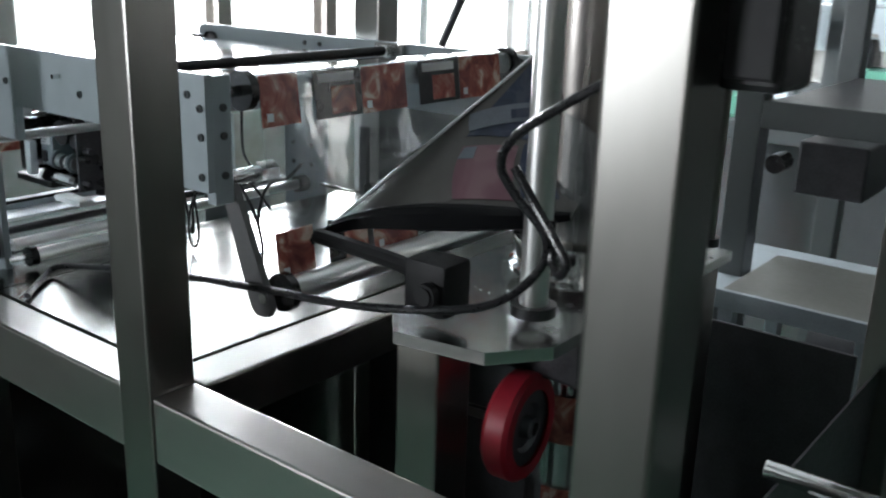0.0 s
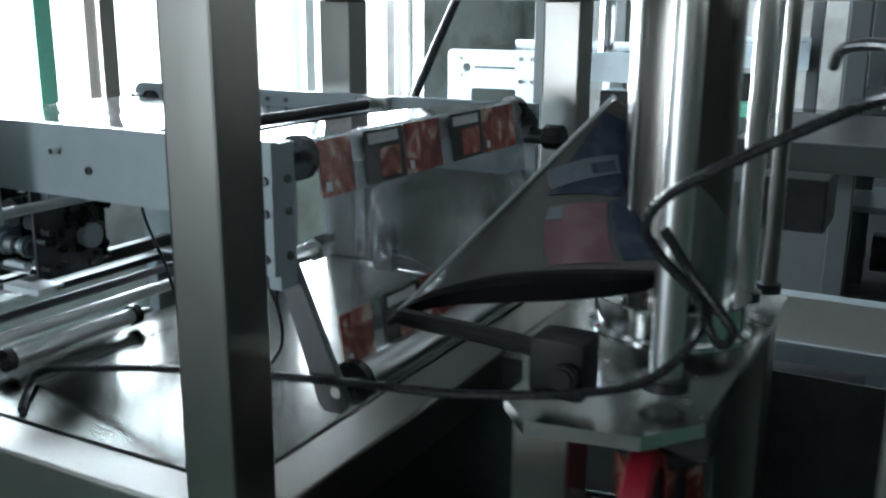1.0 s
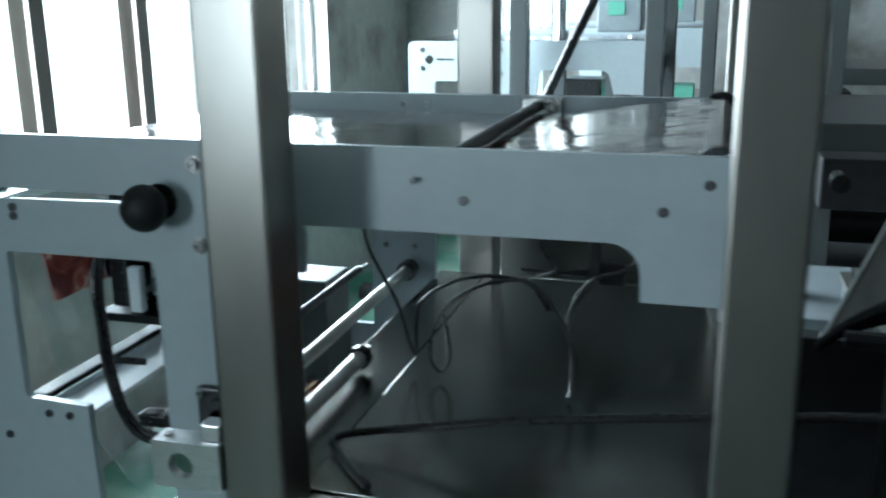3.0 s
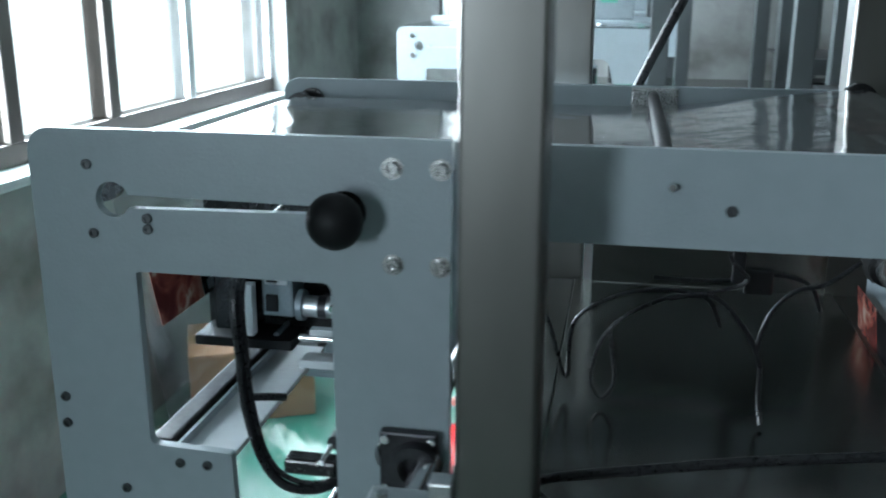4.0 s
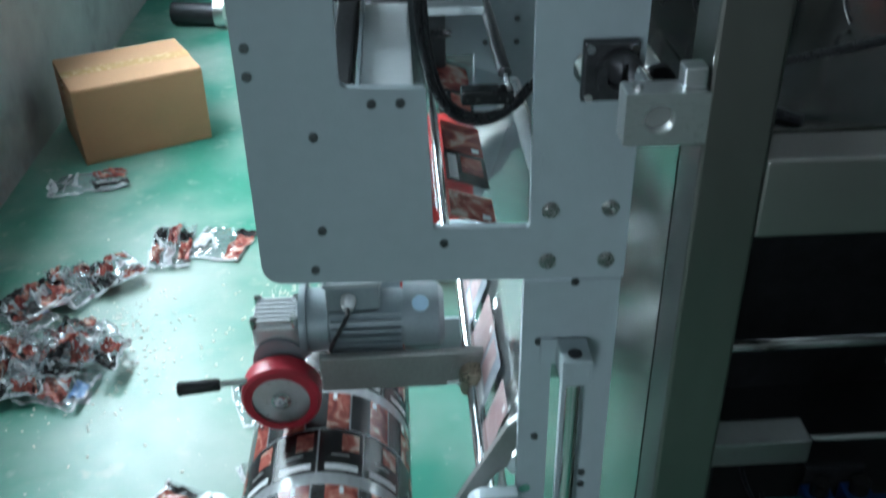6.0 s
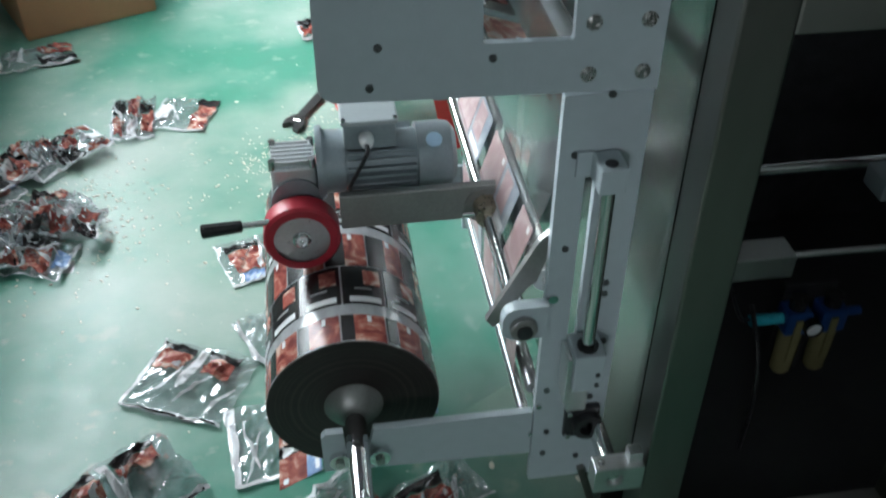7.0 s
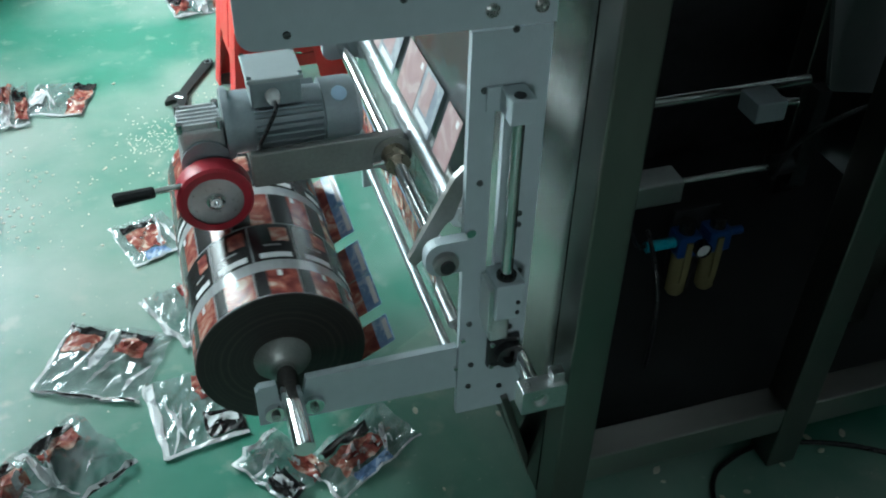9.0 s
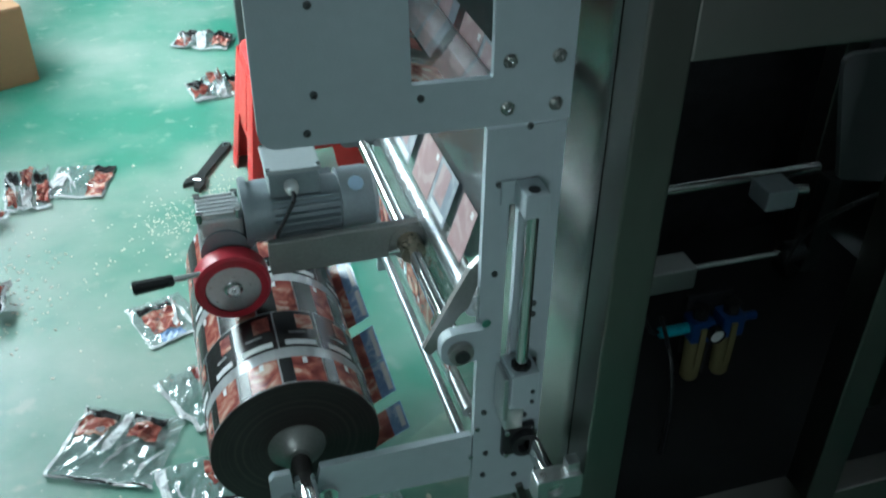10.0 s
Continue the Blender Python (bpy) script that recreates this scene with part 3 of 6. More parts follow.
def dancer_links():
    t = thing("swing_link", "grey steel link bar carrying the low roller", "machine lever")
    for y in (0.772, 1.372):
        bar = [(0.456, 1.325), (0.478, 1.331), (0.548, 1.172), (0.541, 1.160), (0.520, 1.158), (0.511, 1.168)]
        part("link", plate(bar, [circle(0.536, 1.180, 0.004, 12)], y, y + 0.010), mat("dull_link_steel", (0.14, 0.14, 0.14), 0.45, 0.5, 0.15, 20), t)
    part("pivot", cyl((0.478, 0.745, 1.322), (0.478, 0.83, 1.322), 0.010, 16), CHROME, t, smooth=True)
    part("pivot_nut", cyl((0.478, 0.815, 1.322), (0.478, 0.842, 1.322), 0.014, 6), CHROME, t)
    return t


dancer_links()

# ---- film ----


def sheet_between(pts, y0, y1, thick=0.0006, bm=None):
    """A film sheet following (x, z) points, from y0 to y1."""
    own = bmesh.new()
    rows = []
    for i, (x, z) in enumerate(pts):
        a = Vector(pts[max(i - 1, 0)])
        b = Vector(pts[min(i + 1, len(pts) - 1)])
        d = (b - a).normalized()
        nx, nz = -d.y * thick / 2, d.x * thick / 2
        n = 8
        rows.append([[own.verts.new((x + s * nx, y0 + (y1 - y0) * k / n, z + s * nz)) for k in range(n + 1)] for s in (1, -1)])
    for p, q in zip(rows, rows[1:]):
        for s in (0, 1):
            for k in range(8):
                own.faces.new((p[s][k], p[s][k + 1], q[s][k + 1], q[s][k]))
    for r in (rows[0], rows[-1]):
        for k in range(8):
            own.faces.new((r[0][k], r[0][k + 1], r[1][k + 1], r[1][k]))
    for k in (0, 8):
        for p, q in zip(rows, rows[1:]):
            own.faces.new((p[0][k], q[0][k], q[1][k], p[1][k]))
    return merge(bm, own)


FY0, FY1 = 0.8135, 1.345
web = thing("film_web", "clear printed packaging film running over rollers", "film")


def arc(cx, cz, r, a0, a1, n=6):
    return [(cx + r * math.cos(radians(a0 + (a1 - a0) * k / n)), cz + r * math.sin(radians(a0 + (a1 - a0) * k / n))) for k in range(n + 1)]


SLOPE_A, SLOPE_B = Vector((0.4865, 1.428)), Vector((0.5175, 1.186))
part("top_sheet", sheet_between([(-0.345, 1.411), (-0.1, 1.4108), (0.19, 1.4095), (0.468, 1.4425), *arc(0.468, 1.424, 0.0185, 80, 5), (SLOPE_B.x, SLOPE_B.y), *arc(0.535, 1.183, 0.0185, 190, 290)], FY0, FY1), FILM_M, web, smooth=True)
part("riser_sheet", sheet_between([*arc(-0.345, 1.394, 0.0165, 90, 185), (-0.308, 1.10), (-0.1905, 0.955), (-0.184, 0.9488), (-0.036, 0.8992), (-0.026, 0.886), (-0.112, 0.61), (-0.118, 0.385)], FY0, FY1), FILM, web, smooth=True)
def solid_foot():
    bm = box(-0.006, 0.006, -0.028, 0.028, 0.0, 0.24, 0.002)
    bm.transform(Matrix.Translation((0.045, 0.742, 0.003)) @ Matrix.Rotation(radians(-16), 4, "Y"))
    return bm


RISE = SLOPE_B - SLOPE_A
PITCH = RISE.length


def label_row(name, label_text, h=0.062, back=False, pale=False):
    """One printed row across the film, lying in the local xy plane: u along the film, v across it from y = 0."""
    t = thing(name, label_text, "printed label", group="printed rows on the film")
    lanes = [(0.0, 0.063, MEAT), (0.090, 0.176, INK), (0.178, 0.269, MEAT), (0.298, 0.392, INK), (0.394, 0.500, MEAT)]
    for v0, v1, m in lanes:
        face = (FADED_PINK if m is MEAT else FADED_BLUE) if back else m
        if pale:
            p = part("label", box(-h / 2, h * 0.16, v0, v1, 0.0004, 0.0012), MEAT, t)
            part("label", box(h * 0.16, h / 2, v0, v1, 0.0004, 0.0012), BLUEP, t)
            part("white_panel", box(h * 0.36, h * 0.46, v0 + 0.008, v1 - 0.008, 0.0013, 0.0016), PAPER, p, "white printed text panel")
            part("mark", box(-h * 0.40, -h * 0.28, v0 + 0.006, v0 + 0.016, 0.0013, 0.0016), PAPER, p, "small white square mark")
            continue
        p = part("label", box(-h / 2, h / 2, v0, v1, 0.0004, 0.0012), face, t)
        if m is INK:
            part("white_panel", box(-h / 2 + 0.004, -h / 2 + 0.016, v0 + 0.008, v1 - 0.012, 0.0013, 0.0016), PAPER, p, "white printed text panel")
            part("photo", box(-h / 2 + 0.022, h / 2 - 0.005, v0 + 0.030, v1 - 0.012, 0.0013, 0.0016), FADED_PINK if back else MEAT, p)
        else:
            part("mark", box(h / 2 - 0.016, h / 2 - 0.006, v0 + 0.008, v0 + 0.018, 0.0013, 0.0016), PAPER, p, "small white square mark")
    return t


def on_slope(s):
    """Pose of a row at the share s of the way down the front sheet; u points down the film."""
    p = SLOPE_A + RISE * s
    d = RISE.normalized()
    n = Vector((-d.y, d.x))
    m = Matrix(((d.x, 0, n.x, p.x + 0.0012 * n.x), (0, 1, 0, FY0), (d.y, 0, n.y, p.y + 0.0012 * n.y), (0, 0, 0, 1)))
    return m


def on_top(x):
    m = Matrix.Translation((x, FY0, 1.4300 if x > 0.36 else 1.4070))
    return m


rowA = label_row("printed_row", "red and black printed labels across clear film")
rowB = label_row("printed_row", "red and black printed labels across clear film")
rowC = label_row("printed_row", "red and black printed labels across clear film")
rowD = label_row("printed_row", "red and black printed labels across clear film")
rowE = label_row("printed_row", "red and black printed labels across clear film")

# ---- reel ----
RX, RZ, RR = -0.372, 0.348, 0.134
RY0, RY1 = 0.800, 1.320


def patch(name, a0, a1, y0, y1, r, material, parent, label="", t=0.0006):
    """A curved patch on the reel's surface; angles in degrees from +x towards +z."""
    bm = bmesh.new()
    n = max(2, int(abs(a1 - a0) / 6))
    rows = []
    for k in range(n + 1):
        a = radians(a0 + (a1 - a0) * k / n)
        rows.append([bm.verts.new((q * math.cos(a), y, q * math.sin(a))) for q, y in ((r, y0), (r, y1), (r + t, y1), (r + t, y0))])
    for p, q in zip(rows, rows[1:]):
        for j in range(4):
            bm.faces.new((p[j], p[(j + 1) % 4], q[(j + 1) % 4], q[j]))
    bm.faces.new(rows[0])
    bm.faces.new(rows[-1][::-1])
    return part(name, bm, material, parent, label, True)


def reel_face_material():
    m = mat("film_roll_edge", (0.018, 0.012, 0.012), 0.45, 0.0, 0.25, 6)
    nt = m.node_tree
    n, l = nt.nodes, nt.links
    tc = n.new("ShaderNodeTexCoord")
    sep = n.new("ShaderNodeVectorMath")
    sep.operation = "MULTIPLY"
    sep.inputs[1].default_value = (1, 0, 1)
    ln = n.new("ShaderNodeVectorMath")
    ln.operation = "LENGTH"
    l.new(tc.outputs["Object"], sep.inputs[0])
    l.new(sep.outputs[0], ln.inputs[0])
    t = n.new("ShaderNodeTexNoise")
    t.noise_dimensions = "1D"
    t.inputs["Scale"].default_value, t.inputs["Detail"].default_value = 160, 3
    l.new(ln.outputs["Value"], t.inputs["W"])
    r = n.new("ShaderNodeValToRGB")
    e = r.color_ramp.elements
    e[0].position, e[0].color = 0.45, (0.012, 0.008, 0.008, 1)
    e[1].position, e[1].color = 0.72, (0.034, 0.024, 0.021, 1)
    l.new(t.outputs[0], r.inputs[0])
    l.new(r.outputs[0], n["Principled BSDF"].inputs["Base Color"])
    return m


def film_reel():
    t = thing("film_reel", "roll of clear printed packaging film on a polished steel shaft", "film reel", pose(RX, 0, RZ))
    roll = part("roll", cyl((0, RY0, 0), (0, RY1, 0), RR, 72, bevel=0.001), reel_face_material(), t, "dark wound edge of the film roll", True)
    part("wrap", ring((0, RY0 + 0.002, 0), (0, RY1 - 0.002, 0), RR - 0.001, RR + 0.0004, 96), mat("wound_film_layers", (0.36, 0.37, 0.38), 0.12, 0.0, 0.25, 9, 0.0, 40, (1, 0.3, 1), 0.8), t, "silvery wound clear film", True)
    rnd = random.Random(4)
    lanes = [(0.003, 0.060, "m"), (0.085, 0.176, "k"), (0.178, 0.262, "m"), (0.288, 0.392, "k"), (0.394, 0.515, "m")]
    for v0, v1, what in lanes:
        a = rnd.uniform(0, 20)
        for k in range(12):
            w = 22 + rnd.uniform(-3, 5)
            y0, y1 = RY0 + v0, RY0 + v1
            if what == "m":
                cut_at = 20.5 if v0 < 0.05 else 15.0
                patch("label", a, a + cut_at, y0, y1, RR + 0.0005, MEAT, roll)
                patch("label", a + cut_at, a + 28.8, y0 + 0.002, y1, RR + 0.0005, INK, roll)
                patch("mark", a + w * 0.45, a + w * 0.58, y1 - 0.016, y1 - 0.003, RR + 0.0012, PAPER, roll)
            else:
                patch("label", a, a + 28.8, y0, y1, RR + 0.0005, INK, roll)
                patch("white_panel", a + 3, a + w * 0.95, y0 + 0.005, y0 + 0.017, RR + 0.0012, PAPER, roll)
                patch("white_panel", a + w * 0.35, a + w * 0.8, y0 + 0.034, y0 + 0.038, RR + 0.0012, mat("grey_print", (0.3, 0.3, 0.3), 0.3, 0, 0.1, 30), roll)
                patch("photo", a + w * 0.1, a + w * 0.55, y0 + 0.046, y1 - 0.010, RR + 0.0012, MEAT, roll)
            a += 30
    part("core_cone", lathe([(0.0, -0.012), (0.046, -0.012), (0.046, 0.002), (0.040, 0.010), (0.024, 0.022), (0.020, 0.024), (0, 0.024)], 40, None, Matrix.Translation((0, RY0, 0)) @ Matrix.Rotation(radians(90), 4, "X")), mat("grey_zinc", (0.30, 0.30, 0.29), 0.4, 0.6, 0.15, 20), t, "grey metal core cone", True)
    part("shaft", cyl((0, 0.612, 0), (0, 1.46, 0), 0.0165, 32, bevel=0.0015), CHROME, t, "polished steel reel shaft", True)
    part("key_groove", box(-0.003, 0.003, 0.625, 0.70, 0.0145, 0.0172, 0.0005), DARKM, t)
    return t


REEL = film_reel()

# film leaving the reel, and its printed rows
part("reel_sheet", sheet_between([(-0.252, 0.286), (-0.20, 0.300), (-0.112, 0.3655)], RY0 + 0.004, RY1 - 0.004), FILM_T, web, smooth=True)
PALE = "red and pale blue printed labels across clear film"
rowF = label_row("printed_row", PALE, 0.085, pale=True)
rowG = label_row("printed_row", PALE, 0.085, pale=True)
rowH = label_row("printed_row", "faded pink and blue printed labels across clear film", 0.085, True)
rowI = label_row("printed_row", "faded pink and blue printed labels across clear film", 0.085, True)


def on_film(d):
    """Pose of a row d metres past the reel: along the low sheet, then up the two stretches of the riser."""
    line = [Vector((-0.252, 0.290)), Vector((-0.113, 0.369)), Vector((-0.1145, 0.61)), Vector((-0.026, 0.886))]
    for a, b in zip(line, line[1:]):
        if d <= (b - a).length or b is line[-1]:
            break
        d -= (b - a).length
    u = (b - a).normalized()
    p = a + u * d + 0.004 * Vector((-u.y, u.x))
    return Matrix(((u.x, 0, -u.y, p.x), (0, 1, 0, RY0 + 0.006), (u.y, 0, u.x, p.y), (0, 0, 0, 1)))


# ---- reel drive: motor, gearbox, red wheel ----


CASTG = mat("bright_cast_aluminium", (0.55, 0.57, 0.58), 0.35, 0.6, 0.15, 30, 0.1, 120)


def drive_unit():
    t = thing("reel_drive", "grey gear motor with red rubber wheel resting on the reel", "gear motor")
    WC = (-0.429, 0.541)
    wheel = new("wheel")
    wheel.parent = t
    wheel.location = (WC[0], 0, WC[1])
    wheel["label"] = "red rubber friction wheel with a steel disc"
    part("tyre", lathe([(0.044, -0.021), (0.056, -0.021), (0.0605, -0.016), (0.0605, 0.016), (0.056, 0.021), (0.044, 0.021)], 48, None, Matrix.Translation((0, 0.998, 0)) @ Matrix.Rotation(radians(90), 4, "X")), REDR, wheel, "red rubber tyre", True)
    part("disc", cyl((0, 0.981, 0), (0, 1.015, 0), 0.0455, 40), mat("turned_steel", (0.50, 0.52, 0.53), 0.33, 0.9, 0.12, 20, 0.05, 200), wheel, "flat steel disc", True)
    part("hub", lathe([(0, 0.0), (0.015, 0.0), (0.015, 0.003), (0.0125, 0.004), (0.0105, 0.002), (0.0085, 0.007), (0.004, 0.007), (0.0035, 0.003), (0, 0.003)], 24, None, Matrix.Translation((0, 0.981, 0)) @ Matrix.Rotation(radians(90), 4, "X")), CHROME, wheel, smooth=True)
    part("arm", box(-0.366, -0.118, 0.988, 1.004, 0.548, 0.610, 0.003, None), mat("grey_zinc", (0.30, 0.30, 0.29), 0.4, 0.6, 0.15, 20), t, "flat steel arm to the pivot rod")
    part("gearbox", box(-0.468, -0.398, 1.028, 1.098, 0.585, 0.645, 0.006), CASTG, t)
    for k in range(6):
        part("gearbox_rib", box(-0.466, -0.402, 1.032 + k * 0.0115, 1.0365 + k * 0.0115, 0.6445, 0.653, 0.001), CASTG, t)
    for x in (-0.464, -0.404):
        for y in (1.034, 1.092):
            part("gearbox_foot", cyl((x, y, 0.640), (x, y, 0.656), 0.006, 10), CHROME, t)
    part("output_shaft", cyl((-0.429, 1.01, 0.541), (-0.429, 1.06, 0.541), 0.012, 16), CHROME, t, smooth=True)
    part("gearbox_case", cyl((-0.431, 1.022, 0.585), (-0.431, 1.095, 0.585), 0.040, 28), MOTORG, t, smooth=True)
    yc, zc = 1.065, 0.628
    part("flange", cyl((-0.396, yc, zc), (-0.384, yc, zc), 0.058, 36, bevel=0.002), MOTORG, t, smooth=True)
    part("bell", cyl((-0.384, yc, zc), (-0.352, yc, zc), 0.050, 36), MOTORG, t, smooth=True)
    body = part("motor_body", cyl((-0.352, yc, zc), (-0.238, yc, zc), 0.044, 36), MOTORG, t, smooth=True)
    for k in range(26):
        a = 2 * math.pi * k / 26
        if 0.9 < a < 2.25:
            continue
        fin = box(-0.348, -0.242, -0.0016, 0.0016, 0.0435, 0.0560)
        fin.transform(Matrix.Translation((0, yc, zc)) @ Matrix.Rotation(a - math.pi / 2, 4, "X"))
        part("fin", fin, MOTORG, body)
    part("fan_cover", lathe([(0, 0.062), (0.040, 0.062), (0.050, 0.054), (0.0525, 0.045), (0.0525, 0.0), (0.0, 0.0)], 36, None, Matrix.Translation((-0.238, yc, zc)) @ Matrix.Rotation(radians(90), 4, "Y")), MOTORG, t, "smooth grey fan cover", True)
    disc = cyl((0, 0, 0), (0, 0, 0.0016), 0.013, 24)
    disc.transform(Matrix.Translation((-0.212, yc - 0.030, zc + 0.0435)) @ Matrix.Rotation(radians(34), 4, "X"))
    part("badge", disc, mat("pale_blue_badge", (0.45, 0.62, 0.78), 0.35, 0.2, 0.1, 60), t, "round pale blue badge")
    tb = part("terminal_box", box(-0.352, -0.272, yc - 0.045, yc + 0.035, zc + 0.045, zc + 0.088, 0.004), MOTORG, t, "square terminal box with a lid")
    part("lid", box(-0.356, -0.268, yc - 0.049, yc + 0.039, zc + 0.088, zc + 0.096, 0.003), mat("pale_grey_lid", (0.36, 0.40, 0.41), 0.4, 0.2, 0.06, 20), tb, "pale grey lid")
    for x in (-0.351, -0.273):
        for y in (yc - 0.044, yc + 0.034):
            part("screw", cyl((x, y, zc + 0.096), (x, y, zc + 0.099), 0.0035, 10), CHROME, tb)
    gx = -0.318
    gland = part("cable_gland", lathe([(0, 0.024), (0.006, 0.024), (0.009, 0.020), (0.0115, 0.010), (0.0115, 0.0), (0, 0)], 16, None, Matrix.Translation((gx, yc - 0.045, zc + 0.066)) @ Matrix.Rotation(radians(90), 4, "X")), mat("white_gland", (0.62, 0.64, 0.64), 0.4, 0, 0.05, 30), t, "white plastic cable gland", True)
    part("lead", tube([(gx, yc - 0.065, zc + 0.066), (gx - 0.002, yc - 0.085, zc + 0.062), (gx - 0.018, yc - 0.086, zc + 0.03), (gx - 0.030, yc - 0.070, zc - 0.005), (gx - 0.030, yc - 0.045, zc - 0.035)], 0.0033, 8), CABLE, t, "short black motor lead", True)
    h = part("handle_rod", cyl((-0.440, 0.990, 0.575), (-0.523, 0.984, 0.574), 0.005, 12), CHROME, t, smooth=True)
    part("grip", cyl((-0.517, 0.984, 0.574), (-0.580, 0.979, 0.573), 0.0095, 16, 0.0115, bevel=0.002), BLACKP, t, "black plastic lever grip", True)
    return t


DRIVE = drive_unit()


def pivot_rod():
    t = thing("pivot_rod", "polished round bar with clamp collars across the unwinder", "steel rod")
    x, z = -0.137, 0.574
    part("rod", cyl((x, 0.70, z), (x, 1.395, z), 0.0115, 24), CHROME, t, smooth=True)
    part("collar", ring((x, 0.952, z), (x, 0.987, z), 0.0116, 0.021, 28), mat("bronze_steel", (0.36, 0.31, 0.24), 0.3, 1.0, 0.1, 20), t, "brownish steel collar", True)
    part("collar_screw", cyl((x - 0.021, 0.965, z), (x - 0.040, 0.965, z - 0.001), 0.0035, 10), CHROME, t)
    part("arm_eye", ring((x, 0.9845, z), (x, 1.0075, z), 0.0117, 0.033, 28), mat("grey_zinc", (0.3, 0.3, 0.29)), t, "", True)
    part("ear", plate(rounded([(-0.165, 0.548, 0.022), (-0.102, 0.550, 0), (-0.102, 0.606, 0), (-0.165, 0.606, 0.022)]), [], P_Y - 0.020, P_Y - 0.002), PAINT, t, "bracket ear on the plate edge")
    part("end_nut", cyl((x, P_Y - 0.032, z), (x, P_Y - 0.016, z), 0.0185, 28, bevel=0.002), mat("grey_zinc", (0.3, 0.3, 0.29)), t, smooth=True)
    part("end_pin", cyl((x, P_Y - 0.036, z), (x, P_Y - 0.020, z), 0.011, 20), DARKM, t, smooth=True)
    part("back_ear", plate(rounded([(-0.175, 0.545, 0.016), (-0.102, 0.545, 0), (-0.102, 0.606, 0), (-0.175, 0.606, 0.016)]), [], 1.375, 1.395), PAINT, t)
    lever = [(-0.180, 0.553), (-0.170, 0.540), (-0.160, 0.548), (-0.125, 0.606), (-0.112, 0.616), (-0.100, 0.655), (-0.098, 0.700), (-0.112, 0.686)]
    part("lever", plate(lever, [], P_Y + 0.020, P_Y + 0.030), mat("grey_zinc", (0.3, 0.3, 0.29)), t, "flat grey lever")
    return t


pivot_rod()


def clamp_block(x, z, label):
    """A machined block that holds the plate's tie rod at the machine frame."""
    t = thing("clamp_block", label, "machine bracket", group="tie rod clamps")
    part("block", plate(rounded([(x - 0.030, z - 0.024, 0.002), (x + 0.042, z - 0.024, 0.002), (x + 0.042, z + 0.024, 0.002), (x - 0.030, z + 0.024, 0.002)]), [circle(x, z, 0.0135)], 0.598, 0.626), ALU, t)
    part("lug", box(x + 0.020, x + 0.040, 0.606, 0.626, z + 0.024, z + 0.042, 0.002), ALU, t)
    part("bar", cyl((x, 0.604, z), (x, P_Y - 0.010, z), 0.0133, 24), CHROME, t, "polished tie rod", True)
    part("flange", box(x - 0.046, x + 0.008, P_Y - 0.012, P_Y - 0.001, z - 0.030, z + 0.030, 0.003), DARKM, t, "dark bearing flange")
    part("flange_ring", ring((x - 0.012, P_Y - 0.026, z), (x - 0.012, P_Y - 0.012, z), 0.0135, 0.023, 24), DARKM, t, smooth=True)
    for u in (-0.040, 0.002):
        for v in (-0.024, 0.024):
            part("screw", cyl((x + u, P_Y - 0.017, z + v), (x + u, P_Y - 0.011, z + v), 0.0042, 10), CHROME, t)
    part("screw", cyl((x - 0.018, 0.612, z + 0.022), (x - 0.018, 0.612, z + 0.027), 0.005, 10), BOLT, t)
    return t


clamp_block(-0.008, 1.158, "aluminium clamp block holding the upper tie rod")
clamp_block(-0.013, 0.353, "aluminium clamp block holding the lower tie rod")


def air_cylinder():
    t = thing("air_cylinder", "slim aluminium air cylinder with slide block on the plate", "air cylinder")
    x, y = -0.046, P_Y - 0.032
    part("top_cap", box(x - 0.016, x + 0.018, y - 0.014, y + 0.030, 0.800, 0.836, 0.003), PAINT, t)
    part("cap_hole", cyl((x, y, 0.8362), (x, y, 0.8375), 0.008, 18), DARKM, t)
    part("piston_rod", cyl((x, y, 0.53), (x, y, 0.802), 0.009, 20), CHROME, t, smooth=True)
    part("ear", box(x - 0.034, x - 0.014, P_Y - 0.004, P_Y + 0.001, 0.800, 0.836, 0.001), PAINT, t)
    part("slide_block", box(x - 0.022, x + 0.022, y - 0.022, y + 0.030, 0.468, 0.535, 0.003), PAINT, t, "grey slide block")
    part("slide_hole", ring((x, y, 0.534), (x, y, 0.540), 0.0095, 0.015, 24), BLACKP, t, smooth=True)
    part("side_plate", box(x - 0.030, x - 0.022, y - 0.014, y + 0.026, 0.44, 0.525, 0.002), ALU, t)
    part("foot", box(x - 0.024, x + 0.006, y - 0.010, y + 0.030, 0.415, 0.466, 0.003), ALU, t)
    for z in (0.50, 0.48):
        part("screw", cyl((x + 0.012, y - 0.024, z), (x + 0.012, y - 0.021, z), 0.0035, 10), DARKM, t)
    return t


air_cylinder()


def knob():
    t = thing("ball_knob", "round black plastic knob in the plate's long slot", "knob")
    ball = bmesh.new()
    bmesh.ops.create_uvsphere(ball, u_segments=32, v_segments=20, radius=0.0245)
    ball.transform(Matrix.Translation((-0.084, 0.690, 1.386)) @ Matrix.Diagonal((1, 0.85, 1, 1)))
    part("ball", ball, BLACK, t, smooth=True)
    part("neck", cyl((-0.084, 0.70, 1.386), (-0.084, P_Y + 0.02, 1.387), 0.009, 16), DARKM, t, smooth=True)
    part("washer", ring((-0.084, P_Y - 0.003, 1.387), (-0.084, P_Y - 0.0005, 1.387), 0.009, 0.019, 24), BLACKP, t)
    return t


knob()


